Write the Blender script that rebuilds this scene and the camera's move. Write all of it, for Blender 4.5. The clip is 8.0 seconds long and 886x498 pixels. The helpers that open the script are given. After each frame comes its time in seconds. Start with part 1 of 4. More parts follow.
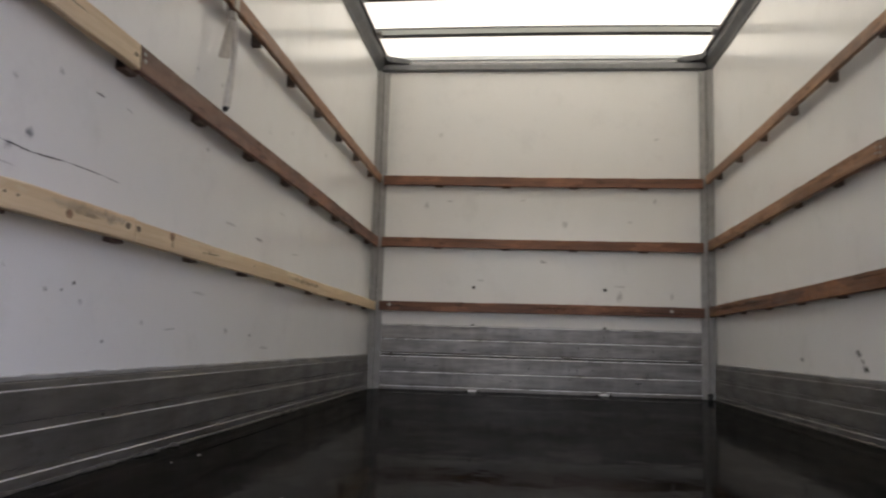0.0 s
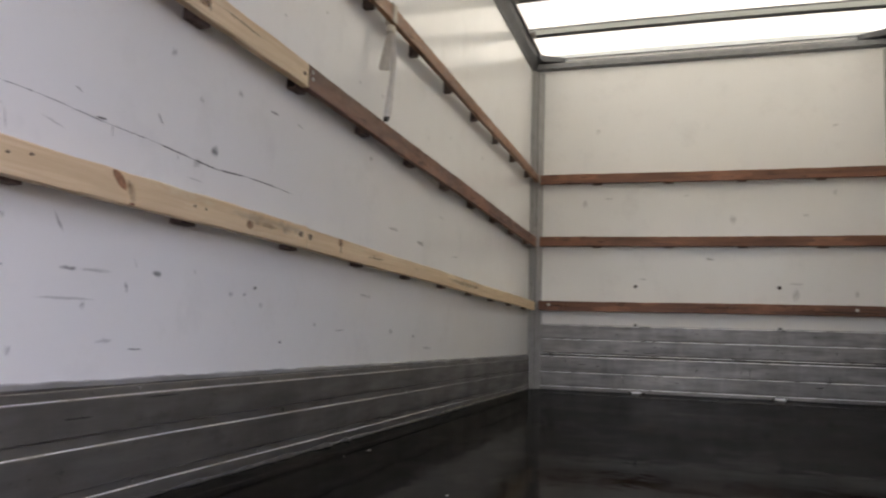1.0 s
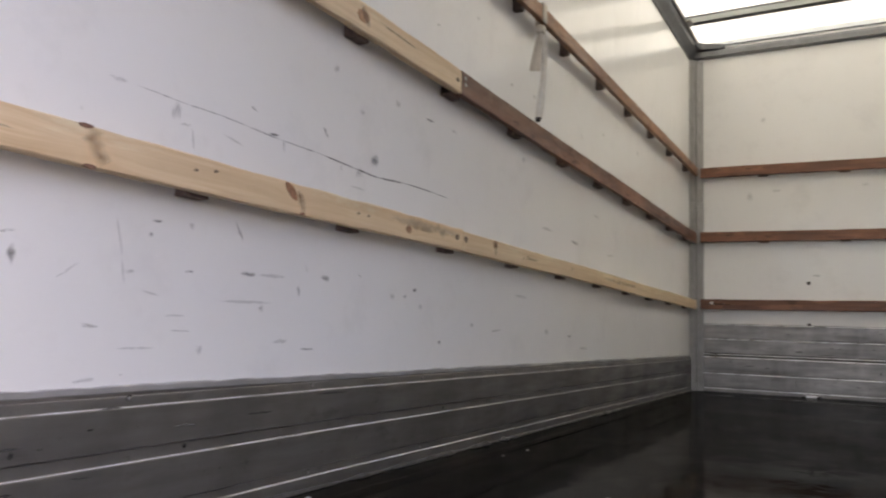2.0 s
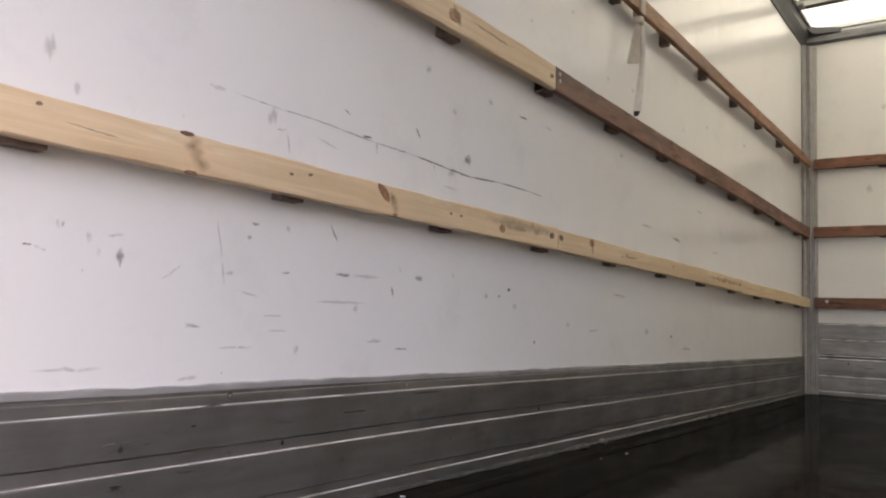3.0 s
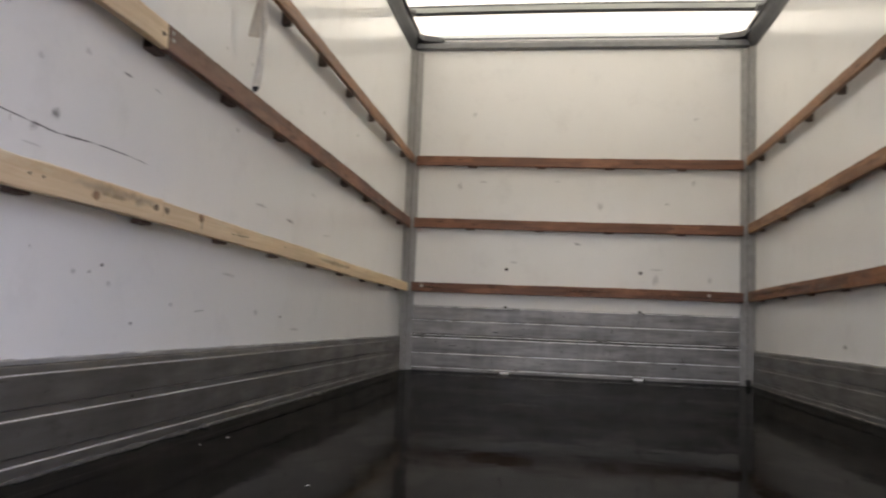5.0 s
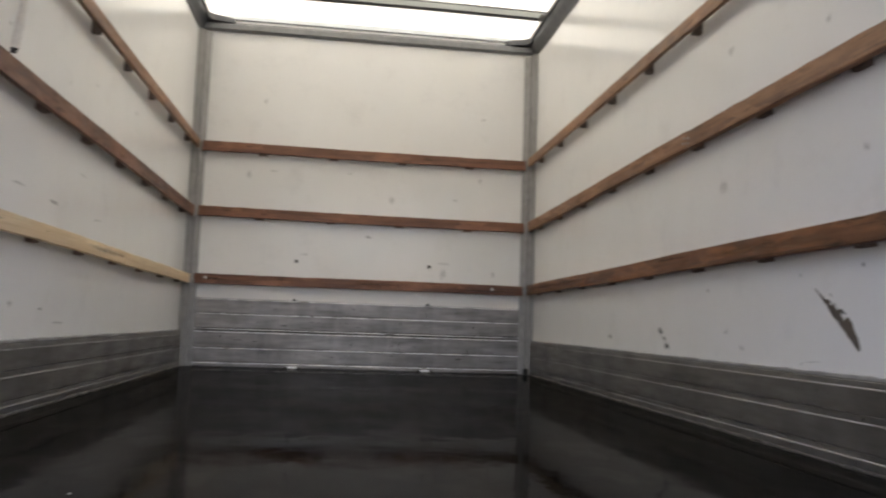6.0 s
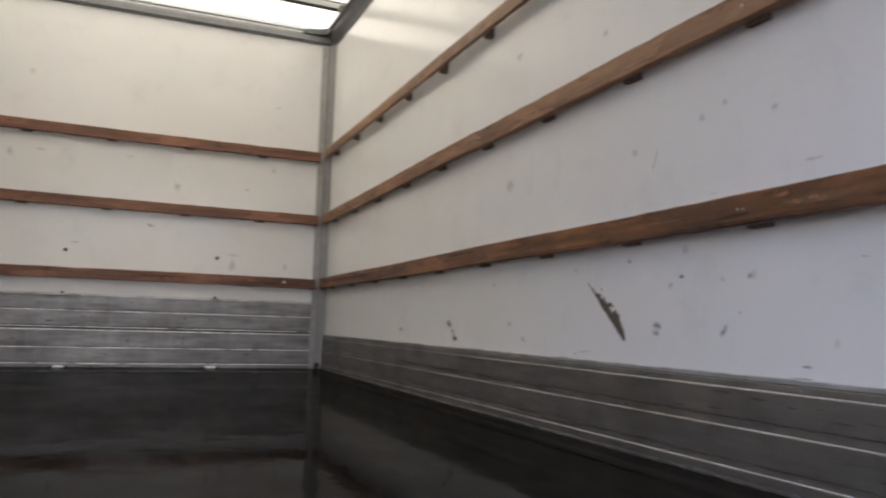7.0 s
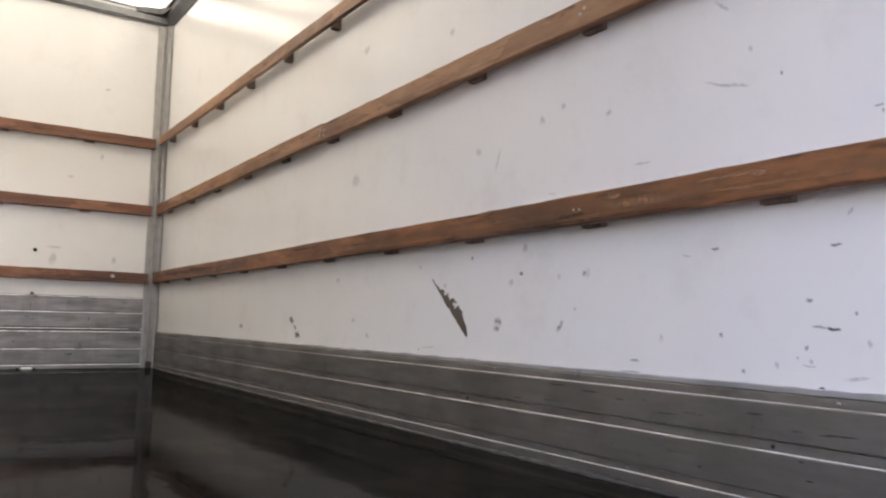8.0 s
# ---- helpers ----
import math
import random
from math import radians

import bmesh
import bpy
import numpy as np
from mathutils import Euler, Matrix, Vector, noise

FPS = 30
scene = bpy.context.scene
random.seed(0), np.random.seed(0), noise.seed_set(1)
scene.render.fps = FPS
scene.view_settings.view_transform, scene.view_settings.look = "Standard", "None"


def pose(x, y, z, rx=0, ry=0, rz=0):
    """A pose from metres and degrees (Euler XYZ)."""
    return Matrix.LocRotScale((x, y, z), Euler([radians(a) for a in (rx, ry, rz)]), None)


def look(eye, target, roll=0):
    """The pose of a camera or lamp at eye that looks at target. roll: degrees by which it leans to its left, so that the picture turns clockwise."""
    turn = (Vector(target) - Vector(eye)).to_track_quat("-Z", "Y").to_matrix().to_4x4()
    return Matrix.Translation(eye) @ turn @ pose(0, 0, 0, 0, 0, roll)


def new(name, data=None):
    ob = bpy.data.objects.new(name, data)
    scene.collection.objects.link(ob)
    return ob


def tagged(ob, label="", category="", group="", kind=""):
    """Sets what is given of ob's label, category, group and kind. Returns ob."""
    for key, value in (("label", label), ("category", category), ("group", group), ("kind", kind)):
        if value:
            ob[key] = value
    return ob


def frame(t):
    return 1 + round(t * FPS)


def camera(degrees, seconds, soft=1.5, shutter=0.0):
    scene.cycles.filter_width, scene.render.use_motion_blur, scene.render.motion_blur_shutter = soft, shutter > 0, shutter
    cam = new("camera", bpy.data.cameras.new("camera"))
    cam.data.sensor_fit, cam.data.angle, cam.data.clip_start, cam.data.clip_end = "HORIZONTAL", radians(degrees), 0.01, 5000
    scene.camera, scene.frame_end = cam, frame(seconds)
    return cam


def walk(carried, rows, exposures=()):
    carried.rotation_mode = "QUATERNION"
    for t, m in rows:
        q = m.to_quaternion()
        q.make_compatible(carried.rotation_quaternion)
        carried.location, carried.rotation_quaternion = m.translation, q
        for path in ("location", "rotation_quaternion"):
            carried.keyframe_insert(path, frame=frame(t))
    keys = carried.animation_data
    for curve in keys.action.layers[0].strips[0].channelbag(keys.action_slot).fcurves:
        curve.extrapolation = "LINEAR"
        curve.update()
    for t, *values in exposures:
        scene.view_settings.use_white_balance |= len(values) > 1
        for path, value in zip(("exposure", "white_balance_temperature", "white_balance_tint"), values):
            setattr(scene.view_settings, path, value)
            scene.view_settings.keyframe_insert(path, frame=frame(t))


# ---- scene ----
cam = camera(59.6, 8.0, soft=2.1, shutter=0.45)
PATH = [
    (0, (-0.1410, 0.7707, 0.3348), (-0.4555, 3.9315, 0.7198), 1.613),
    (0.5, (-0.1385, 0.7621, 0.3368), (-0.7830, 3.8733, 0.7136), 1.702),
    (1, (-0.1360, 0.7545, 0.3401), (-1.0896, 3.7875, 0.7038), 1.782),
    (1.5, (-0.1342, 0.7419, 0.3443), (-1.3937, 3.6617, 0.6938), 1.880),
    (2, (-0.1345, 0.7351, 0.3457), (-1.6672, 3.5243, 0.6835), 1.920),
    (2.2, (-0.1325, 0.7345, 0.3465), (-1.7588, 3.4692, 0.6797), 1.985),
    (2.45, (-0.131, 0.738, 0.349), (-1.861, 3.402, 0.673), 2.08),
    (2.7, (-0.130, 0.744, 0.352), (-1.949, 3.343, 0.668), 2.18),
    (2.95, (-0.129, 0.750, 0.354), (-2.003, 3.316, 0.663), 2.28),
    (3.3, (-0.1285, 0.7585, 0.3558), (-1.9750, 3.3546, 0.6556), 2.46),
    (3.5, (-0.1305, 0.7630, 0.3566), (-1.8970, 3.4163, 0.6467), 2.62),
    (4, (-0.1320, 0.7823, 0.3585), (-1.4540, 3.6831, 0.6427), 2.70),
    (4.5, (-0.1300, 0.7990, 0.3552), (-0.9530, 3.8765, 0.6475), 2.42),
    (4.7, (-0.1320, 0.8040, 0.3540), (-0.8030, 3.9190, 0.6515), 2.37),
    (5.05, (-0.137, 0.820, 0.350), (-0.540, 3.984, 0.647), 2.25),
    (5.45, (-0.142, 0.840, 0.343), (-0.207, 4.016, 0.641), 2.10),
    (5.8, (-0.148, 0.854, 0.338), (0.094, 4.027, 0.642), 1.97),
    (6, (-0.146, 0.858, 0.338), (0.264, 4.023, 0.646), 1.94),
    (6.5, (-0.138, 0.873, 0.339), (0.704, 3.945, 0.645), 1.80),
    (7, (-0.131, 0.889, 0.336), (1.091, 3.831, 0.645), 1.70),
    (7.5, (-0.123, 0.904, 0.338), (1.472, 3.663, 0.647), 1.57),
    (8, (-0.121, 0.907, 0.344), (1.663, 3.547, 0.644), 1.25),
]
walk(cam, [(t, look(eye, target, roll)) for t, eye, target, roll in PATH], [(0.0, 2.35, 7300, 26.5), (1.5, 2.61, 7320, 26), (2.2, 2.63, 7480, 25.5), (3.5, 2.76, 7950, 25), (4.0, 2.59, 7780, 26), (4.5, 2.63, 7550, 27), (6.5, 2.71, 7230, 25.5), (7.2, 2.86, 7300, 27), (7.5, 3.10, 7340, 27.5), (8.0, 3.32, 7540, 28.5)])

# ---- light: bright overcast day, through the roof sheet and the open rear ----
SUN_UP, SUN_TURN = 52.0, 80.0
world = bpy.data.worlds.new("world")
scene.world = world
world.use_nodes = True
wn = world.node_tree.nodes
sky = wn.new("ShaderNodeTexSky")
sky.sky_type, sky.sun_disc = "NISHITA", False
sky.sun_elevation, sky.sun_rotation = radians(SUN_UP), radians(SUN_TURN)
sky.dust_density, sky.ozone_density = 3.0, 1.0
wn["Background"].inputs["Strength"].default_value = 0.15
haze = wn.new("ShaderNodeHueSaturation")
haze.inputs["Saturation"].default_value = 1.0
world.node_tree.links.new(sky.outputs["Color"], haze.inputs["Color"])
world.node_tree.links.new(haze.outputs["Color"], wn["Background"].inputs["Color"])
sun_data = bpy.data.lights.new("sun", "SUN")
sun_data.energy, sun_data.angle, sun_data.color = 1.4, radians(12), (1.0, 0.95, 0.88)
sun = new("sun", sun_data)
sun.matrix_world = look((0, 0, 20), (-20 * math.sin(radians(SUN_TURN)) / math.tan(radians(SUN_UP)), -20 * math.cos(radians(SUN_TURN)) / math.tan(radians(SUN_UP)), 0))

# ---- sizes ----
HALF = 1.2      # half of the inner width
BACK = 6.30     # inner face of the front bulkhead
REAR = 0.68     # open rear end
WALL_TOP = 2.46
PITCH = 0.4735  # spacing of the spacer blocks and kick-panel screws


# ---- materials ----
def node_mat(name):
    m = bpy.data.materials.new(name)
    m.use_nodes = True
    nt = m.node_tree
    return m, nt, nt.nodes["Principled BSDF"]


def add(nt, kind, **values):
    n = nt.nodes.new(kind)
    for key, value in values.items():
        n.inputs[key].default_value = value
    return n


def ramp(nt, fac, stops):
    r = nt.nodes.new("ShaderNodeValToRGB")
    e = r.color_ramp.elements
    while len(e) < len(stops):
        e.new(0.5)
    for el, (pos, col) in zip(e, stops):
        el.position = pos
        el.color = (*col, 1) if isinstance(col, tuple) else (col, col, col, 1)
    nt.links.new(fac, r.inputs["Fac"])
    return r.outputs["Color"]


def coords(nt, scale):
    tc = nt.nodes.new("ShaderNodeTexCoord")
    mp = nt.nodes.new("ShaderNodeMapping")
    mp.inputs["Scale"].default_value = scale
    nt.links.new(tc.outputs["Object"], mp.inputs["Vector"])
    return mp.outputs["Vector"]


def noise_tex(nt, vec, scale, detail=4.0, rough=0.55):
    n = add(nt, "ShaderNodeTexNoise", Scale=scale, Detail=detail, Roughness=rough)
    nt.links.new(vec, n.inputs["Vector"])
    return n.outputs["Fac"]


def mix(nt, fac, a, b, mode="MIX"):
    m = nt.nodes.new("ShaderNodeMix")
    m.data_type, m.blend_type = "RGBA", mode
    for value, slot in ((fac, 0), (a, 6), (b, 7)):
        if isinstance(value, (float, int)):
            m.inputs[slot].default_value = value
        elif isinstance(value, tuple):
            m.inputs[slot].default_value = (*value, 1)
        else:
            nt.links.new(value, m.inputs[slot])
    return m.outputs[2]


def bump(nt, p, height, strength, distance):
    b = add(nt, "ShaderNodeBump", Strength=strength, Distance=distance)
    nt.links.new(height, b.inputs["Height"])
    nt.links.new(b.outputs["Normal"], p.inputs["Normal"])


def make_panel_white():
    """Gel-coated glass-fibre panel: faint yellowing, hand smears and hanging dust, semi-gloss."""
    m, nt, p = node_mat("panel_white")
    v = coords(nt, (1, 1, 1))
    broad = noise_tex(nt, v, 1.1, 3)
    fine = noise_tex(nt, v, 26, 5)
    col = ramp(nt, broad, [(0.2, (0.735, 0.728, 0.708)), (0.8, (0.80, 0.795, 0.785))])
    col = mix(nt, ramp(nt, fine, [(0.60, 0.0), (0.80, 0.13)]), col, (0.55, 0.54, 0.52))
    smudge = noise_tex(nt, coords(nt, (3.2, 3.2, 3.2)), 1.6, 6, 0.66)
    col = mix(nt, ramp(nt, smudge, [(0.55, 0.0), (0.78, 0.22)]), col, (0.46, 0.45, 0.44))
    hang = noise_tex(nt, coords(nt, (4, 4, 0.7)), 1.0, 4, 0.5)
    col = mix(nt, ramp(nt, hang, [(0.50, 0.0), (0.75, 0.06)]), col, (0.52, 0.49, 0.44))
    nt.links.new(col, p.inputs["Base Color"])
    p.inputs["Specular IOR Level"].default_value = 0.30
    nt.links.new(ramp(nt, smudge, [(0.2, 0.11), (0.8, 0.22)]), p.inputs["Roughness"])
    sag = noise_tex(nt, coords(nt, (1, 1, 1)), 3.0, 2, 0.4)
    bump(nt, p, sag, 0.35, 0.004)
    return m


def around_knot(nt, v, centre, reach):
    """Bends the grain round a knot: spreads the lines apart near its centre."""
    away = nt.nodes.new("ShaderNodeVectorMath")
    away.operation = "SUBTRACT"
    nt.links.new(v, away.inputs[0])
    away.inputs[1].default_value = centre
    near = nt.nodes.new("ShaderNodeVectorMath")
    near.operation = "MULTIPLY"
    nt.links.new(away.outputs[0], near.inputs[0])
    near.inputs[1].default_value = (0, 1 / reach[0], 1 / reach[1])
    far = nt.nodes.new("ShaderNodeVectorMath")
    far.operation = "LENGTH"
    nt.links.new(near.outputs[0], far.inputs[0])
    fade = ramp(nt, far.outputs["Value"], [(0.0, 1.0), (0.3, 0.75), (0.6, 0.25), (1.0, 0.0)])
    push = nt.nodes.new("ShaderNodeVectorMath")
    push.operation = "MULTIPLY"
    nt.links.new(away.outputs[0], push.inputs[0])
    push.inputs[1].default_value = (0, 0, -1)
    amount = nt.nodes.new("ShaderNodeVectorMath")
    amount.operation = "MULTIPLY_ADD"
    nt.links.new(push.outputs[0], amount.inputs[0])
    nt.links.new(fade, amount.inputs[1])
    nt.links.new(v, amount.inputs[2])
    return amount.outputs[0]


def make_wood(name, axis, light, mid, dark, stain, rough, dirt=0.7, knots=()):
    """Sawn timber; the grain runs along the given axis."""
    m, nt, p = node_mat(name)
    s = [34.0, 34.0, 34.0]
    s[axis] = 1.1
    tc = nt.nodes.new("ShaderNodeTexCoord")
    v = tc.outputs["Object"]
    for centre, spread in knots:
        v = around_knot(nt, v, centre, spread)
    mp = nt.nodes.new("ShaderNodeMapping")
    mp.inputs["Scale"].default_value = tuple(s)
    nt.links.new(v, mp.inputs["Vector"])
    v = mp.outputs["Vector"]
    info = nt.nodes.new("ShaderNodeObjectInfo")
    shift = nt.nodes.new("ShaderNodeVectorMath")
    shift.operation = "MULTIPLY_ADD"
    nt.links.new(info.outputs["Random"], shift.inputs[0])
    shift.inputs[1].default_value = (37, 53, 71)
    nt.links.new(v, shift.inputs[2])
    v = shift.outputs[0]
    warp = add(nt, "ShaderNodeTexNoise", Scale=0.8, Detail=3.0, Roughness=0.5, Distortion=1.2)
    nt.links.new(v, warp.inputs["Vector"])
    grain = noise_tex(nt, v, 2.6, 7, 0.65)
    col = ramp(nt, warp.outputs["Fac"], [(0.30, dark), (0.47, mid), (0.70, light)])
    col = mix(nt, ramp(nt, grain, [(0.42, 0.0), (0.62, 0.55)]), col, dark)
    w = coords(nt, (1, 1, 1))
    blotch = noise_tex(nt, w, 4.5, 5, 0.6)
    col = mix(nt, ramp(nt, blotch, [(0.44, 0.0), (0.66, 0.8)]), col, stain)
    reach = noise_tex(nt, coords(nt, tuple(0.6 if i != axis else 1.0 for i in range(3))), 1.5, 3)
    col = mix(nt, ramp(nt, reach, [(0.32, dirt * 0.75), (0.58, 0.0)]), col, tuple(c * 0.75 for c in dark))
    wear_glint = noise_tex(nt, coords(nt, tuple(9.0 if i != axis else 2.2 for i in range(3))), 1.0, 6, 0.65)
    col = mix(nt, ramp(nt, wear_glint, [(0.56, 0.0), (0.70, 0.6)]), col, tuple(min(0.8, c * 1.35) for c in light))
    grime = noise_tex(nt, coords(nt, tuple(22.0 if i != axis else 6.0 for i in range(3))), 1.0, 5, 0.7)
    col = mix(nt, ramp(nt, grime, [(0.60, 0.0), (0.74, dirt)]), col, tuple(c * 0.5 for c in dark))
    bands = add(nt, "ShaderNodeTexWave", Scale=0.55, Distortion=5.0, Detail=3.0)
    bands.inputs["Detail Scale"].default_value = 0.6
    bands.bands_direction = "Z"
    nt.links.new(v, bands.inputs["Vector"])
    col = mix(nt, ramp(nt, bands.outputs["Fac"], [(0.72, 0.0), (0.98, 0.20)]), col, dark)
    nt.links.new(col, p.inputs["Base Color"])
    nt.links.new(ramp(nt, grain, [(0.3, rough - 0.1), (0.7, rough + 0.12)]), p.inputs["Roughness"])
    bump(nt, p, grain, 0.5, 0.0015)
    return m


def make_worn_hardwood(name, axis, light, mid, dark, rough):
    """Old varnished hardwood: strips of rubbed-bare, oiled and dirt-black wood, splintered along the grain."""
    m, nt, p = node_mat(name)
    tc = nt.nodes.new("ShaderNodeTexCoord")
    info = nt.nodes.new("ShaderNodeObjectInfo")
    shift = nt.nodes.new("ShaderNodeVectorMath")
    shift.operation = "MULTIPLY_ADD"
    nt.links.new(info.outputs["Random"], shift.inputs[0])
    shift.inputs[1].default_value = (3.7, 5.3, 7.1)
    nt.links.new(tc.outputs["Object"], shift.inputs[2])

    def at(across, along):
        mp = nt.nodes.new("ShaderNodeMapping")
        mp.inputs["Scale"].default_value = tuple(along if k == axis else across for k in range(3))
        nt.links.new(shift.outputs[0], mp.inputs["Vector"])
        return mp.outputs["Vector"]

    grain = noise_tex(nt, at(70, 1.8), 1.0, 6, 0.62)
    wave = noise_tex(nt, at(26, 1.2), 1.0, 3, 0.5)
    col = ramp(nt, mix(nt, 0.45, grain, wave), [(0.36, dark), (0.50, mid), (0.64, tuple(0.6 * a + 0.4 * b for a, b in zip(mid, light)))])
    # strips that were rubbed or split down to paler wood
    cell = nt.nodes.new("ShaderNodeTexVoronoi")
    cell.inputs["Scale"].default_value = 1.0
    cell.inputs["Randomness"].default_value = 0.9
    nt.links.new(at(24, 4.2), cell.inputs["Vector"])
    pick = nt.nodes.new("ShaderNodeSeparateColor")
    nt.links.new(cell.outputs["Color"], pick.inputs[0])
    edge = noise_tex(nt, at(34, 9), 1.0, 5, 0.6)
    bare = mix(nt, 1.0, ramp(nt, pick.outputs[0], [(0.50, 0.0), (0.62, 0.85)]), ramp(nt, edge, [(0.42, 0.25), (0.60, 1.0)]), "MULTIPLY")
    col = mix(nt, bare, col, light)
    # long dark stains and dirt
    reach = noise_tex(nt, at(5, 1.9), 1.0, 4, 0.55)
    col = mix(nt, ramp(nt, reach, [(0.50, 0.0), (0.66, 0.60)]), col, tuple(c * 0.85 for c in dark))
    soot = noise_tex(nt, at(30, 7), 1.0, 6, 0.7)
    col = mix(nt, ramp(nt, soot, [(0.57, 0.0), (0.68, 0.75)]), col, tuple(c * 0.5 for c in dark))
    crack = noise_tex(nt, at(120, 3.0), 1.0, 3, 0.5)
    col = mix(nt, ramp(nt, crack, [(0.66, 0.0), (0.74, 0.7)]), col, tuple(c * 0.35 for c in dark))
    nt.links.new(col, p.inputs["Base Color"])
    nt.links.new(ramp(nt, soot, [(0.3, rough - 0.1), (0.7, rough + 0.15)]), p.inputs["Roughness"])
    bump(nt, p, mix(nt, 0.5, grain, bare), 0.6, 0.0016)
    return m


def make_alloy(name, axis, light, dark, metal, rough, pits=0.0, upright=True):
    """Scuffed mill-finish aluminium with smears along one axis."""
    m, nt, p = node_mat(name)
    s = [18.0, 18.0, 18.0]
    s[axis] = 2.4
    smear = noise_tex(nt, coords(nt, tuple(s)), 2.0, 4, 0.5)
    s2 = [30.0, 30.0, 30.0]
    s2[axis] = 9.0
    dent = noise_tex(nt, coords(nt, tuple(s2)), 1.0, 4, 0.6)
    broad = noise_tex(nt, coords(nt, (1, 1, 1)), 4.2, 4)
    col = ramp(nt, smear, [(0.30, dark), (0.68, light)])
    col = mix(nt, ramp(nt, dent, [(0.60, 0.0), (0.74, 0.32)]), col, tuple(c * 0.35 for c in dark))
    col = mix(nt, ramp(nt, broad, [(0.45, 0.0), (0.66, 0.50)]), col, tuple(c * 0.6 for c in dark))
    if pits:
        pit = noise_tex(nt, coords(nt, (26, 26, 34)), 1.0, 5, 0.7)
        col = mix(nt, ramp(nt, pit, [(0.63, 0.0), (0.71, pits * 0.8)]), col, tuple(c * 0.25 for c in dark))
        if upright:
            stand = noise_tex(nt, coords(nt, tuple(16.0 if i == axis else 2.5 for i in range(3))), 1.0, 4, 0.6)
            col = mix(nt, ramp(nt, stand, [(0.50, 0.0), (0.75, 0.28)]), col, tuple(min(0.8, c * 1.35) for c in light))
    nt.links.new(col, p.inputs["Base Color"])
    p.inputs["Metallic"].default_value = metal
    nt.links.new(ramp(nt, smear, [(0.3, rough + 0.12), (0.7, rough - 0.06)]), p.inputs["Roughness"])
    bump(nt, p, smear, 0.15, 0.001)
    return m


def make_floor():
    """Dark resin-faced plywood: glossy where the film holds, dull and brown where it is worn through."""
    m, nt, p = node_mat("floor_resin")
    v = coords(nt, (1, 1, 1))
    broad = noise_tex(nt, v, 1.1, 4)
    fine = noise_tex(nt, v, 30, 6)
    col = ramp(nt, broad, [(0.35, (0.0050, 0.0045, 0.0041)), (0.68, (0.0078, 0.0069, 0.0061))])
    col = mix(nt, ramp(nt, fine, [(0.66, 0.0), (0.8, 0.4)]), col, (0.05, 0.047, 0.042))
    worn = noise_tex(nt, coords(nt, (3.0, 1.4, 1)), 1.7, 7, 0.56)
    worn_mask = ramp(nt, worn, [(0.50, 0.0), (0.56, 1.0)])
    col = mix(nt, mix(nt, 1.0, worn_mask, (0.4, 0.4, 0.4), "MULTIPLY"), col, (0.0120, 0.0092, 0.0074))
    chip = noise_tex(nt, coords(nt, (9, 7, 1)), 1.0, 5, 0.7)
    col = mix(nt, ramp(nt, chip, [(0.68, 0.0), (0.72, 0.8)]), col, (0.003, 0.003, 0.003))
    nt.links.new(col, p.inputs["Base Color"])
    nt.links.new(ramp(nt, worn, [(0.42, 0.04), (0.62, 0.11)]), p.inputs["Roughness"])
    swell = noise_tex(nt, coords(nt, (5.0, 3.2, 1)), 1.6, 3, 0.5)
    bump(nt, p, mix(nt, 0.03, swell, fine), 0.26, 0.004)
    dust = nt.nodes.new("ShaderNodeBsdfDiffuse")
    nt.links.new(col, dust.inputs["Color"])
    ms = nt.nodes.new("ShaderNodeMixShader")
    dull = ramp(nt, worn, [(0.36, 0.75), (0.52, 0.77), (0.60, 0.72), (0.70, 0.75)])
    dull = mix(nt, ramp(nt, chip, [(0.66, 0.0), (0.74, 0.5)]), dull, (0.95, 0.95, 0.95))
    nt.links.new(dull, ms.inputs["Fac"])
    nt.links.new(p.outputs[0], ms.inputs[1])
    nt.links.new(dust.outputs[0], ms.inputs[2])
    nt.links.new(ms.outputs[0], nt.nodes["Material Output"].inputs["Surface"])
    return m


def make_plain(name, col, rough, metal=0.0, vary=0.25, scale=20.0):
    m, nt, p = node_mat(name)
    n = noise_tex(nt, coords(nt, (1, 1, 1)), scale, 5)
    nt.links.new(ramp(nt, n, [(0.3, tuple(c * (1 - vary) for c in col)), (0.7, tuple(min(1, c * (1 + vary)) for c in col))]), p.inputs["Base Color"])
    p.inputs["Roughness"].default_value, p.inputs["Metallic"].default_value = rough, metal
    bump(nt, p, n, 0.2, 0.001)
    return m


def make_roof_sheet():
    """Translucent glass-fibre sheet: lets the day through, scattered."""
    m, nt, p = node_mat("roof_sheet")
    n = noise_tex(nt, coords(nt, (1, 1, 1)), 6, 4)
    tr = nt.nodes.new("ShaderNodeBsdfTranslucent")
    nt.links.new(ramp(nt, n, [(0.3, (0.343, 0.370, 0.296)), (0.7, (0.375, 0.404, 0.324))]), tr.inputs["Color"])
    p.inputs["Base Color"].default_value = (0.8, 0.8, 0.78, 1)
    p.inputs["Roughness"].default_value = 0.4
    ms = add(nt, "ShaderNodeMixShader", Fac=0.2)
    nt.links.new(tr.outputs[0], ms.inputs[1])
    nt.links.new(p.outputs[0], ms.inputs[2])
    nt.links.new(ms.outputs[0], nt.nodes["Material Output"].inputs["Surface"])
    return m


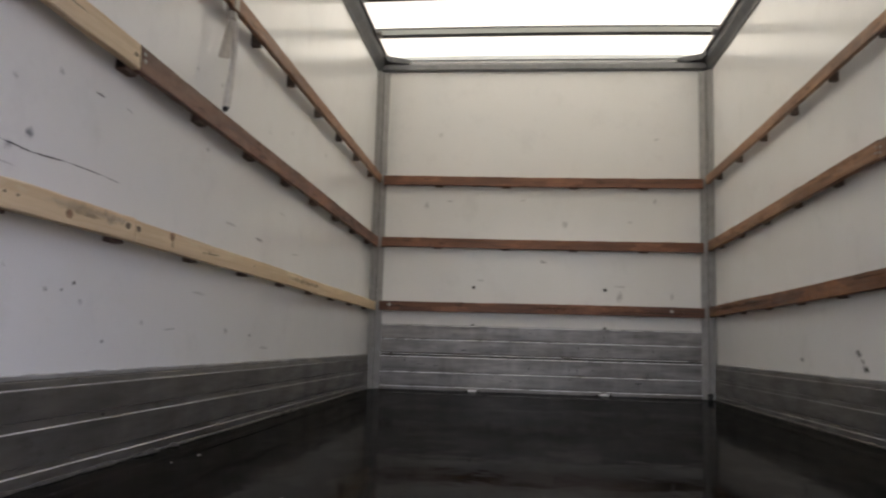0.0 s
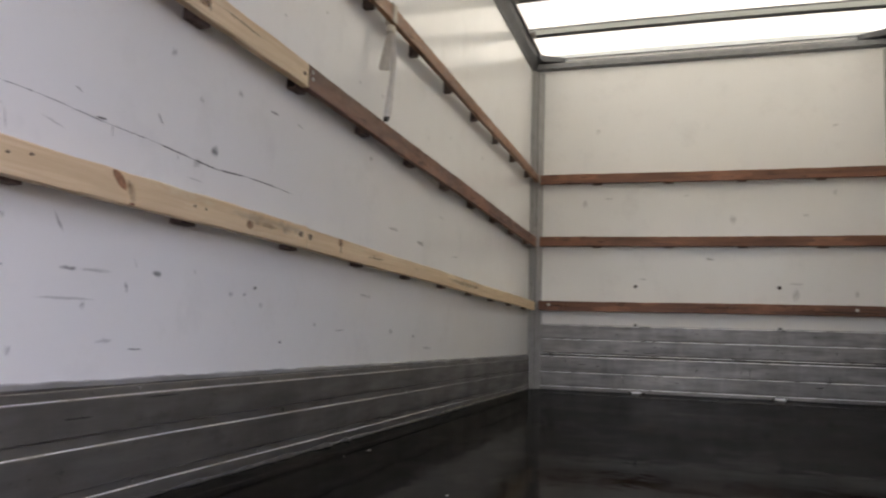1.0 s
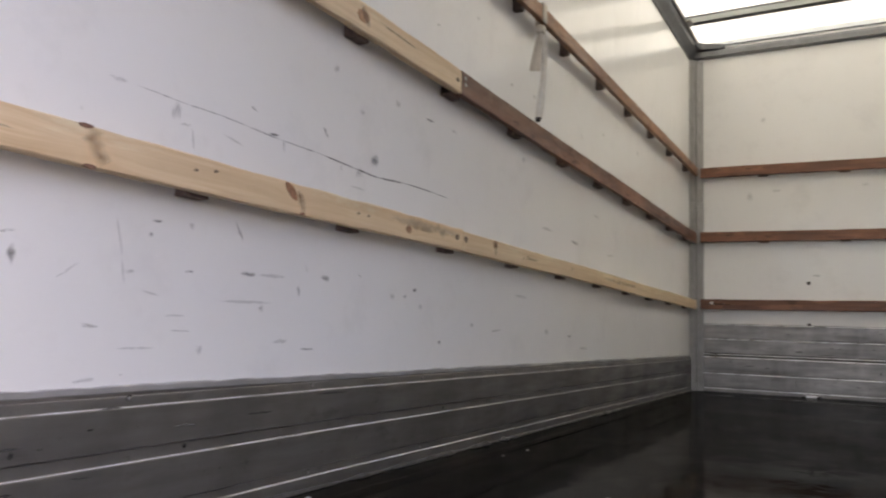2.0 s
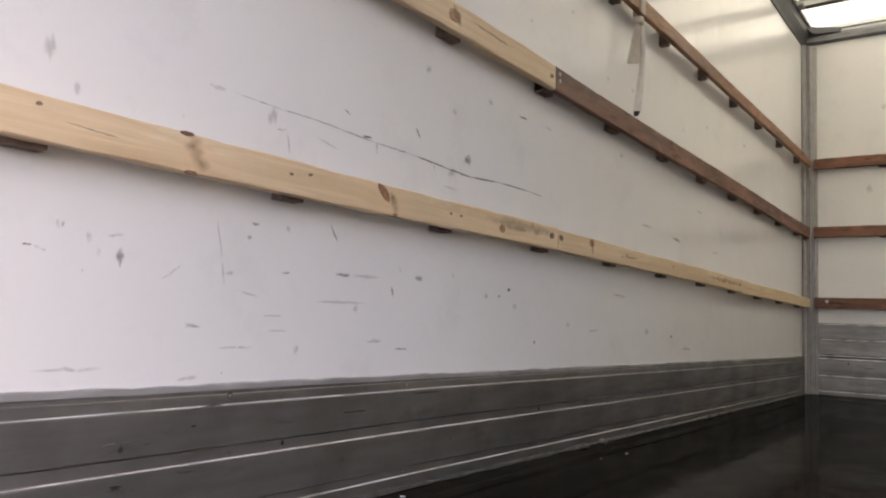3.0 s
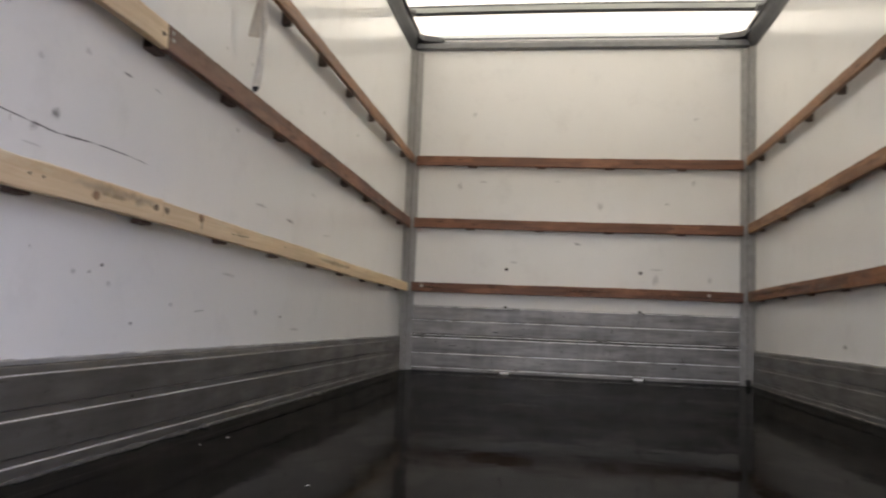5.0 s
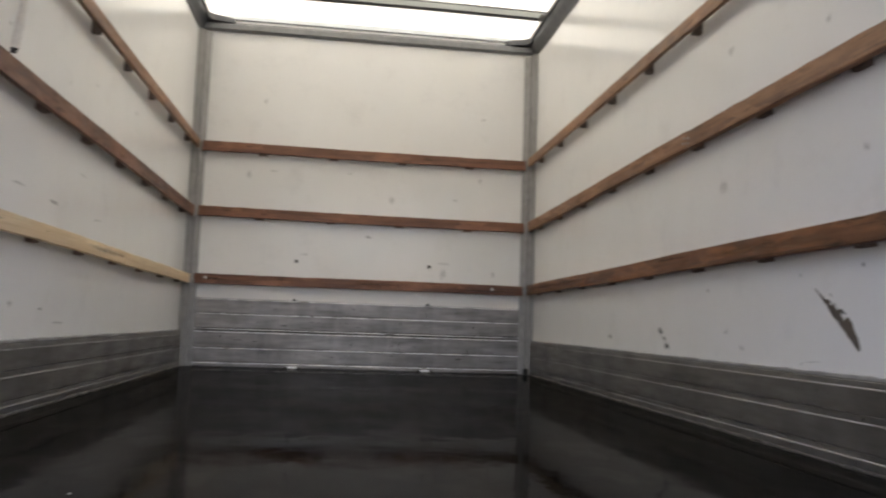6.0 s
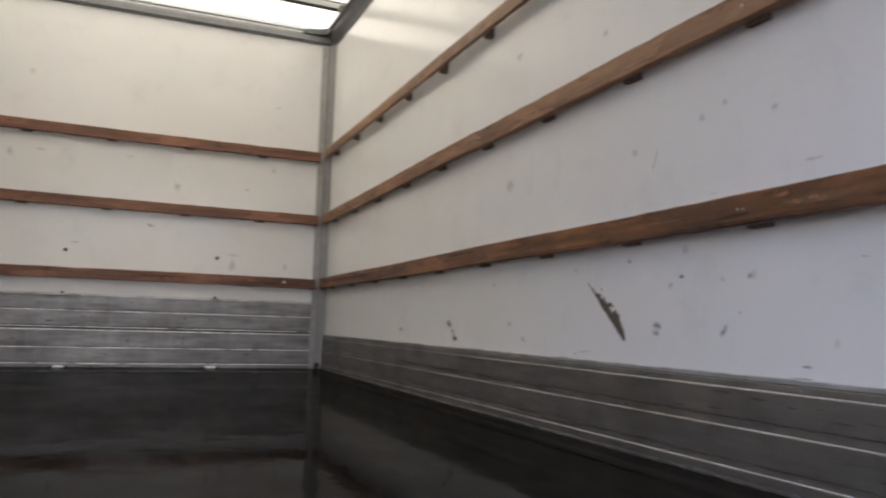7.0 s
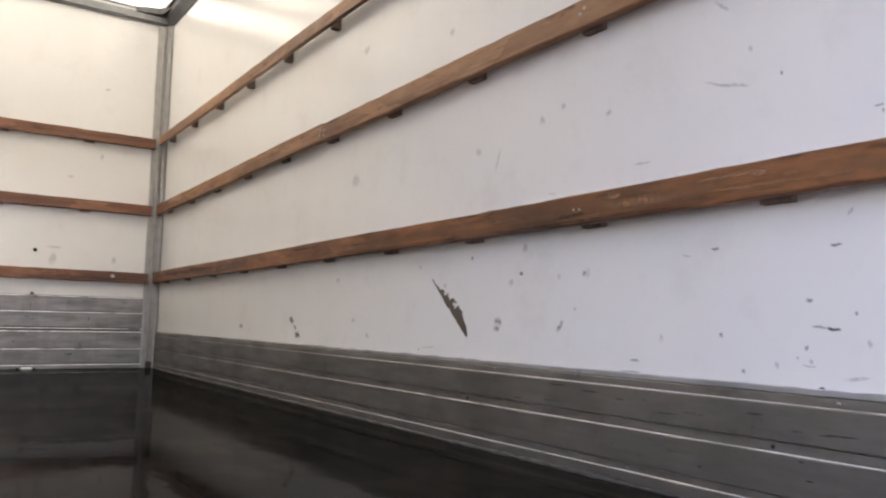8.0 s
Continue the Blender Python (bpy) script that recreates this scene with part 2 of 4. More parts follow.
def make_bow_film():
    """Thin milky strip laminated under the sheet."""
    m, nt, p = node_mat("bow_film")
    tr = nt.nodes.new("ShaderNodeBsdfTranslucent")
    n = noise_tex(nt, coords(nt, (1, 8, 1)), 3, 3)
    nt.links.new(ramp(nt, n, [(0.3, (0.44, 0.45, 0.44)), (0.7, (0.54, 0.55, 0.54))]), tr.inputs["Color"])
    nt.links.new(tr.outputs[0], nt.nodes["Material Output"].inputs["Surface"])
    return m


def make_scuff(name, col, cover, lo=0.34, soft=True, scale=90, span=0.22):
    """Rubbed-on dirt: broken patches, fading at the rims, that let the panel show through."""
    m, nt, p = node_mat(name)
    n = noise_tex(nt, coords(nt, (1, 1, 1)), scale, 4, 0.7)
    p.inputs["Base Color"].default_value = (*col, 1)
    p.inputs["Roughness"].default_value = 0.6
    fac = ramp(nt, n, [(lo, 0.0), (lo + span, cover)])
    if soft:
        uv = nt.nodes.new("ShaderNodeUVMap")
        sep = nt.nodes.new("ShaderNodeSeparateXYZ")
        nt.links.new(uv.outputs["UV"], sep.inputs[0])
        across = ramp(nt, sep.outputs["Y"], [(0.0, 0.0), (0.42, 1.0), (0.58, 1.0), (1.0, 0.0)])
        along = ramp(nt, sep.outputs["X"], [(0.0, 0.0), (0.25, 1.0), (0.75, 1.0), (1.0, 0.0)])
        fac = mix(nt, 1.0, mix(nt, 1.0, fac, across, "MULTIPLY"), along, "MULTIPLY")
    clear = nt.nodes.new("ShaderNodeBsdfTransparent")
    ms = nt.nodes.new("ShaderNodeMixShader")
    nt.links.new(fac, ms.inputs["Fac"])
    nt.links.new(clear.outputs[0], ms.inputs[1])
    nt.links.new(p.outputs[0], ms.inputs[2])
    nt.links.new(ms.outputs[0], nt.nodes["Material Output"].inputs["Surface"])
    return m


PANEL = make_panel_white()
PINE = make_wood("pine", 1, (0.81, 0.64, 0.43), (0.73, 0.55, 0.36), (0.60, 0.43, 0.26), (0.69, 0.51, 0.325), 0.6, 0.15)
PINE_KNOTTY = make_wood("pine_knotty", 1, (0.81, 0.645, 0.44), (0.73, 0.55, 0.355), (0.60, 0.42, 0.245), (0.71, 0.535, 0.345), 0.6, 0.12,
                        [((0.0, 0.245, 0.019), (0.10, 0.045)), ((0.0, -0.227, 0.034), (0.13, 0.040)), ((0.0, -0.217, -0.032), (0.12, 0.040)), ((0.0, 0.705, 0.0), (0.08, 0.03))])
HARDWOOD_Y = make_worn_hardwood("hardwood_side", 1, (0.28, 0.132, 0.078), (0.170, 0.073, 0.042), (0.072, 0.035, 0.024), 0.5)
HARDWOOD_R = make_worn_hardwood("hardwood_gold", 1, (0.275, 0.108, 0.041), (0.150, 0.055, 0.020), (0.056, 0.024, 0.012), 0.45)
HARDWOOD_T = make_worn_hardwood("hardwood_tan", 1, (0.345, 0.170, 0.083), (0.245, 0.112, 0.051), (0.145, 0.066, 0.033), 0.5)
HARDWOOD_X = make_worn_hardwood("hardwood_back", 0, (0.30, 0.130, 0.072), (0.185, 0.077, 0.043), (0.095, 0.042, 0.027), 0.5)
ALLOY_Y = make_alloy("alloy_side", 1, (0.325, 0.313, 0.296), (0.265, 0.254, 0.240), 0.86, 0.42, 0.45, False)
ALLOY_X = make_alloy("alloy_back", 0, (0.268, 0.254, 0.246), (0.165, 0.157, 0.151), 0.6, 0.40, 1.0)
FLANGE = make_alloy("alloy_flange", 1, (0.40, 0.395, 0.385), (0.27, 0.266, 0.26), 0.3, 0.5, 0.5, False)
BRIGHT_ALLOY = make_plain("bright_alloy", (0.86, 0.86, 0.87), 0.4, 0.25, 0.12)
FRAME_GREY = make_plain("frame_grey", (0.30, 0.292, 0.283), 0.45, 0.5, 0.15)
ROOF_RAIL = make_plain("roof_rail_grey", (0.092, 0.093, 0.096), 0.5, 0.4, 0.2)
BOW_FILM = make_bow_film()
FRONT_RAIL = make_plain("front_rail_grey", (0.21, 0.213, 0.217), 0.5, 0.3, 0.15)
SEAL = make_plain("seal_grey", (0.12, 0.118, 0.115), 0.6)
FLOOR = make_floor()
BLOCK = make_plain("block_dark", (0.155, 0.105, 0.083), 0.7, 0.0, 0.4, 60)
BLOCK_BROWN = make_plain("block_brown", (0.115, 0.085, 0.068), 0.7, 0.0, 0.4, 60)
BACKING = make_plain("joint_dark", (0.03, 0.03, 0.03), 0.8)
STEEL = make_plain("screw_steel", (0.36, 0.345, 0.325), 0.5, 0.6, 0.35)
SEALANT = make_plain("sealant_dirty", (0.055, 0.052, 0.048), 0.75, 0.0, 0.45, 45)
JOINT_GREY = make_plain("joint_grey", (0.16, 0.148, 0.135), 0.8)
BOLT_PALE = make_plain("bolt_pale", (0.52, 0.49, 0.45), 0.5, 0.3, 0.3, 120)
HOLE = make_plain("screw_hole_brown", (0.20, 0.14, 0.095), 0.8, 0.0, 0.4, 150)
DARK_HOLE = make_plain("hole_dark", (0.02, 0.016, 0.013), 0.9)
KNOT = make_plain("knot_brown", (0.29, 0.135, 0.070), 0.6, 0.0, 0.45, 90)
KNOT_DARK = make_plain("knot_dark", (0.19, 0.095, 0.062), 0.6, 0.0, 0.4, 90)
KNOT_FAINT = make_plain("knot_faint", (0.46, 0.33, 0.20), 0.6, 0.0, 0.25, 60)
KNOT_PALE = make_plain("knot_pale", (0.37, 0.205, 0.115), 0.6, 0.0, 0.5, 90)
WEBBING = make_plain("webbing_grey", (0.50, 0.46, 0.39), 0.9, 0.0, 0.14, 25)
WEBBING_PALE = make_plain("webbing_pale", (0.66, 0.63, 0.57), 0.85, 0.0, 0.10, 40)
CHARRED = make_plain("charred_end", (0.03, 0.027, 0.025), 0.9)
RUBBER = make_plain("rubber_black", (0.012, 0.012, 0.012), 0.7)
CHIP = make_plain("paper_chip", (0.5, 0.495, 0.48), 0.7, 0.0, 0.2, 80)
YARD = make_plain("yard_asphalt", (0.05, 0.049, 0.047), 0.9, 0.0, 0.4, 8)
ROOF_SHEET = make_roof_sheet()
SCUFF_DARK = make_scuff("scuff_dark", (0.06, 0.055, 0.055), 0.88, 0.25)
SCUFF_MID = make_scuff("scuff_grey", (0.17, 0.165, 0.17), 0.60, 0.30)
SCUFF_FAINT = make_scuff("scuff_faint", (0.27, 0.265, 0.275), 0.28, 0.30)
KNOT_SWIRL = make_scuff("knot_swirl", (0.50, 0.33, 0.19), 0.55, 0.10, True, 45, 0.5)
WEATHERED = make_scuff("weathered_grey", (0.50, 0.44, 0.33), 0.50, 0.10, True, 18, 0.6)
OIL_STAIN_SHADE = make_scuff("oil_stain_shade", (0.040, 0.025, 0.020), 0.62, 0.20, True, 45, 0.45)
RUBBED = make_scuff("rubbed_bare", (0.33, 0.150, 0.062), 0.55, 0.15, True, 40, 0.5)
SPLINTER = make_scuff("splinter_pale", (0.40, 0.20, 0.105), 0.75, 0.20, True, 60, 0.4)
GOUGE = make_scuff("gouge_brown", (0.100, 0.080, 0.062), 1.0, 0.16, False)


# ---- building helpers ----
ORIGIN = {}


def part(name, bm, material, parent=None, label=""):
    """One mesh object; its points are given in the room's own coordinates."""
    base = ORIGIN.get(parent.name, Vector()) if parent else Vector()
    bmesh.ops.recalc_face_normals(bm, faces=bm.faces)
    bmesh.ops.translate(bm, verts=bm.verts, vec=-base)
    me = bpy.data.meshes.new(name)
    bm.to_mesh(me)
    bm.free()
    me.materials.append(material)
    ob = new(name, me)
    if parent:
        ob.parent = parent
        ORIGIN[ob.name] = base
    if label:
        tagged(ob, label)
    return ob


def thing(name, place, label, category, group=""):
    ob = new(name)
    ob.empty_display_size = 0.05
    ob.location = place
    ORIGIN[ob.name] = Vector(place)
    return tagged(ob, label, category, group)


def on_side(side):
    """Maps (along, out from the panel, up) to the room."""
    if side == "left":
        return lambda s, u, z: (-HALF + u, s, z)
    if side == "right":
        return lambda s, u, z: (HALF - u, s, z)
    return lambda s, u, z: (s, BACK - u, z)


def block(bm, x0, x1, y0, y1, z0, z1, edge=0.0):
    res = bmesh.ops.create_cube(bm, size=1.0, matrix=Matrix.LocRotScale(((x0 + x1) / 2, (y0 + y1) / 2, (z0 + z1) / 2), None, (abs(x1 - x0), abs(y1 - y0), abs(z1 - z0))))
    if edge:
        edges = {e for v in res["verts"] for e in v.link_edges}
        bmesh.ops.bevel(bm, geom=list(edges), offset=edge, segments=2, affect="EDGES", profile=0.6)
    return bm


def sweep(bm, section, stations, place):
    """A closed section (out, up) carried along the stations; place(s, u, z, k)."""
    rings = []
    for k, s in enumerate(stations):
        rings.append([bm.verts.new(place(s, u, z, k)) for u, z in section])
    n = len(section)
    for a, b in zip(rings, rings[1:]):
        for i in range(n):
            bm.faces.new((a[i], a[(i + 1) % n], b[(i + 1) % n], b[i]))
    bm.faces.new(rings[0])
    bm.faces.new(rings[-1])
    return bm


def straight(side):
    go = on_side(side)
    return lambda s, u, z, k: go(s, u, z)


def dome(bm, centre, out, radius, height, rings=3, around=12):
    """A round screw or bolt head, rising along out."""
    out = Vector(out).normalized()
    a = out.orthogonal().normalized()
    b = out.cross(a)
    c = Vector(centre)
    prev = None
    for r in range(rings):
        f = r / rings
        rad, up = radius * math.cos(f * math.pi / 2), height * math.sin(f * math.pi / 2)
        ring = [bm.verts.new(c + out * up + (a * math.cos(q) + b * math.sin(q)) * rad) for q in [i * math.tau / around for i in range(around)]]
        if prev:
            for i in range(around):
                bm.faces.new((prev[i], prev[(i + 1) % around], ring[(i + 1) % around], ring[i]))
        prev = ring
    bm.faces.new(prev)
    return bm


def disc(bm, side, s, z, rs, rz, u, thick, around=14, ragged=0.0, rng=None, lean=0.0):
    """A flat oval inlay, a hair proud of the face that it sits in."""
    go = on_side(side)
    lo, hi = [], []
    for i in range(around):
        q = i * math.tau / around
        k = 1 + (rng.uniform(-ragged, ragged) if rng else 0)
        off = rs * k * math.cos(q) - lean * rz * k * math.sin(q)
        lo.append(bm.verts.new(go(s + off, u - 0.004, z + rz * k * math.sin(q))))
        hi.append(bm.verts.new(go(s + off, u + thick, z + rz * k * math.sin(q))))
    bm.faces.new(hi)
    for i in range(around):
        bm.faces.new((lo[i], lo[(i + 1) % around], hi[(i + 1) % around], hi[i]))
    return bm


def setting(name, bm, material, label, category):
    return tagged(part(name, bm, material), label, category, kind="structure")


# ---- the large structure ----
ground = setting("ground", block(bmesh.new(), -300, 300, -300, 300, -0.30, -0.0505), YARD, "dark asphalt yard under the lorry body", "ground")
floor = setting("floor", block(bmesh.new(), -HALF, HALF, REAR, BACK, -0.05, 0.0), FLOOR, "worn glossy black resin-faced plywood load floor", "floor")
wall_left = setting("wall_left", block(bmesh.new(), -HALF - 0.03, -HALF, REAR, BACK + 0.03, -0.05, WALL_TOP), PANEL, "scuffed white glass-fibre side panel with scratches", "wall")
wall_right = setting("wall_right", block(bmesh.new(), HALF, HALF + 0.03, REAR, BACK + 0.03, -0.05, WALL_TOP), PANEL, "scuffed white glass-fibre side panel with a brown gouge", "wall")
wall_back = setting("wall_back", block(bmesh.new(), -HALF, HALF, BACK, BACK + 0.03, -0.05, 2.418), PANEL, "white glass-fibre front bulkhead panel with bolts", "wall")

bm = bmesh.new()
rows = []
for i in range(13):
    x = -HALF + i * HALF / 6
    z = WALL_TOP + 0.012 * (1 - (x / HALF) ** 2)
    rows.append((bm.verts.new((x, REAR, z)), bm.verts.new((x, BACK + 0.03, z))))
for a, b in zip(rows, rows[1:]):
    bm.faces.new((a[0], b[0], b[1], a[1]))
# the sheet turns down over the top of the bulkhead
turned = [bm.verts.new((a[1].co.x, BACK + 0.03, 2.4185)) for a in rows]
for i in range(12):
    bm.faces.new((rows[i][1], rows[i + 1][1], turned[i + 1], turned[i]))
ceiling = setting("ceiling", bm, ROOF_SHEET, "translucent white glass-fibre roof sheet glowing with daylight", "ceiling")


# unseen panel, added to hold back roof light near the open end
setting("unseen_roof_cover", block(bmesh.new(), -HALF, HALF, REAR, 2.95, 2.395, 2.413), PANEL, "unseen white panel added in place of a raised door to block roof light", "ceiling")
# header out of view, added to cut high daylight at the rear
setting("unseen_rear_header", block(bmesh.new(), -HALF - 0.03, HALF + 0.03, REAR - 0.03, REAR, 2.00, WALL_TOP), PANEL, "unseen white header added to limit daylight through the open rear", "wall")


# ---- roof frame ----
def roof_edge_rail(side, s0, s1):
    go = straight(side)
    sec = [(0.0, 2.315), (0.008, 2.315), (0.014, 2.335), (0.040, 2.385), (0.046, 2.41), (0.046, 2.425), (0.058, 2.430), (0.058, 2.452), (0.0, 2.452)]
    top = thing("roof_edge_rail", go((s0 + s1) / 2, 0.0, 2.315, 0), "dark grey aluminium roof edge profile", "roof rail", "roof edge profiles")
    part("profile", sweep(bmesh.new(), sec, [s0, s1], go), ROOF_RAIL, top)
    lip = [(0.0582, 2.4255), (0.064, 2.4255), (0.064, 2.440), (0.0582, 2.440)]
    part("lip", sweep(bmesh.new(), lip, [s0, s1], go), FRAME_GREY, top, "paler drip lip")


roof_edge_rail("left", REAR, BACK - 0.002)
roof_edge_rail("right", REAR, BACK - 0.002)


def front_roof_rail():
    go = straight("back")
    top = thing("front_roof_rail", (0, BACK, 2.32), "grey aluminium profile between bulkhead and roof", "roof rail")
    sec = [(0.002, 2.331), (0.010, 2.331), (0.014, 2.338), (0.034, 2.344), (0.036, 2.378), (0.030, 2.386), (0.030, 2.392), (0.002, 2.396)]
    part("profile", sweep(bmesh.new(), sec, [-HALF + 0.012, HALF - 0.012], go), FRONT_RAIL, top)
    strip = [(0.002, 2.4185), (0.012, 2.4185), (0.012, 2.4255), (0.002, 2.4255)]
    part("edge_strip", sweep(bmesh.new(), strip, [-HALF + 0.10, -0.5, 0.0, 0.5, HALF - 0.10], go), ROOF_RAIL, top, "thin dark strip along the sheet's edge")


front_roof_rail()


def roof_gusset(sign):
    top = thing("roof_gusset", (sign * (HALF - 0.05), BACK - 0.04, 2.37), "dark moulded corner bracket joining the roof profiles", "bracket", "roof corner brackets")
    bm = bmesh.new()
    pts = [(0.03, 0.02), (0.235, 0.02), (0.228, 0.036), (0.085, 0.062), (0.062, 0.085), (0.045, 0.17), (0.03, 0.18)]
    lo = [bm.verts.new((sign * (HALF - a), BACK - b, 2.380 + 0.20 * b)) for a, b in pts]
    hi = [bm.verts.new((sign * (HALF - a), BACK - b, 2.446 - 0.125 * a)) for a, b in pts]
    bm.faces.new(lo)
    bm.faces.new(hi)
    for i in range(len(pts)):
        j = (i + 1) % len(pts)
        bm.faces.new((lo[i], lo[j], hi[j], hi[i]))
    part("body", bm, ROOF_RAIL, top)


roof_gusset(-1)
roof_gusset(1)


def roof_beam(y):
    """A channel that hangs under the sheet: pale web, two dark lips."""
    top = thing("roof_beam", (0, y, 2.45), "slim pale roof bow with two dark lips under the sheet", "roof beam", "roof bows")
    stations = [-HALF + 0.05, -0.9, -0.6, -0.3, 0.0, 0.3, 0.6, 0.9, HALF - 0.05]

    def arch(s, u, z, k):
        return (s, y + u, z + 0.010 * (1 - (s / HALF) ** 2))

    film = [(-0.050, 2.4455), (0.046, 2.4455), (0.046, 2.4465), (-0.050, 2.4465)]
    part("web", sweep(bmesh.new(), film, stations, arch), BOW_FILM, top, "pale translucent web")
    for lip in ([(-0.058, 2.449), (-0.058, 2.440), (-0.0505, 2.440), (-0.0505, 2.449)], [(0.0465, 2.449), (0.0465, 2.426), (0.060, 2.426), (0.060, 2.449)]):
        part("lip", sweep(bmesh.new(), lip, stations, arch), ROOF_RAIL, top, "dark lip")
    for sx in (-1, 1):
        part("end_cleat", block(bmesh.new(), sx * (HALF - 0.095), sx * (HALF - 0.060), y - 0.04, y + 0.04, 2.424, 2.4395, 0.003), FRAME_GREY, top)


for k in range(6):
    roof_beam(5.822 - 0.58 * k)


# ---- corner posts ----
def corner_post(sign):
    top = thing("corner_post", (sign * HALF, BACK, 0), "grey aluminium corner post with vertical ribs", "post", "corner posts")
    sec = [(0.001, 0.001), (0.001, 0.098), (0.008, 0.100), (0.012, 0.082), (0.024, 0.078), (0.029, 0.060), (0.035, 0.062), (0.040, 0.048),
           (0.049, 0.046), (0.052, 0.030), (0.061, 0.026), (0.064, 0.012), (0.077, 0.008), (0.079, 0.001)]
    bm = bmesh.new()
    rings = []
    for z in (0.0, 2.318):
        rings.append([bm.verts.new((sign * (HALF - a), BACK - b, z)) for a, b in sec])
    n = len(sec)
    for i in range(n):
        j = (i + 1) % n
        bm.faces.new((rings[0][i], rings[0][j], rings[1][j], rings[1][i]))
    bm.faces.new(rings[0])
    bm.faces.new(rings[1])
    part("profile", bm, FRAME_GREY, top)
    bm = bmesh.new()
    block(bm, sign * (HALF - 0.038), sign * (HALF - 0.0415), BACK - 0.050, BACK - 0.053, 0.0, 2.31)
    part("seal", bm, SEAL, top, "thin grey seal")


corner_post(-1)
corner_post(1)


# ---- aluminium kick panels ----
def sagging(side):
    """The boards of the left panel hang a little lower towards the door."""
    go = on_side(side)
    return lambda s, u, z, k: go(s, u, z - (0.0055 * max(0.0, min(1.0, 2.2 - s)) if side == "left" and z > 0.02 else 0.0))


def kick_board(bm, side, s0, s1, z0, ledge, top_z):
    sec = [(0.0065, z0), (0.014, z0), (0.0165, z0 + 0.002), (0.0165, ledge - 0.004), (0.0155, ledge - 0.0015), (0.0145, ledge), (0.0130, ledge + 0.0005), (0.0125, top_z - 0.001), (0.0115, top_z), (0.0065, top_z)]
    return sweep(bm, sec, [s0, 1.3, 1.6, 1.9, 2.2, s1] if side == "left" else [s0, s1], sagging(side))


def edge_glint(bm, side, s0, s1, ledge):
    """A bright strip painting the light caught on a board's upper edge, with a few nicks."""
    rng = random.Random(int(1000 * ledge) + len(side))
    n = 140 if side != "back" else 60
    stations = [s0 + (s1 - s0) * i / n for i in range(n + 1)]
    hang = sagging(side)
    wear_glint = [rng.uniform(0.35, 0.75) if rng.random() > 0.10 else 0.08 for _ in stations]
    if side == "back":
        wear_glint = [w * 2.6 for w in wear_glint]
    else:  # the painted glint thins out away from the door
        wear_glint = [0.72 * w * min(1.0, max(0.08, 1.0 - (s - 2.5) * 0.5)) for w, s in zip(wear_glint, stations)]
    sec = [(0.0134, ledge + 0.0008), (0.0148, ledge + 0.0006), (0.0160, ledge - 0.0004), (0.0168, ledge - 0.0018), (0.0150, ledge - 0.0022), (0.0136, ledge - 0.0015)]
    mid = ledge - 0.0010
    return sweep(bm, sec, stations, lambda s, u, z, k: hang(s, u, mid + (z - mid) * wear_glint[k], k))


def screw(name, side, s, z, u, parent, radius=0.006, material=None):
    go = on_side(side)
    out = Vector(go(s, 1, z)) - Vector(go(s, 0, z))
    return part(name, dome(bmesh.new(), go(s, u, z), out, radius, radius * 0.45), material or STEEL, parent)


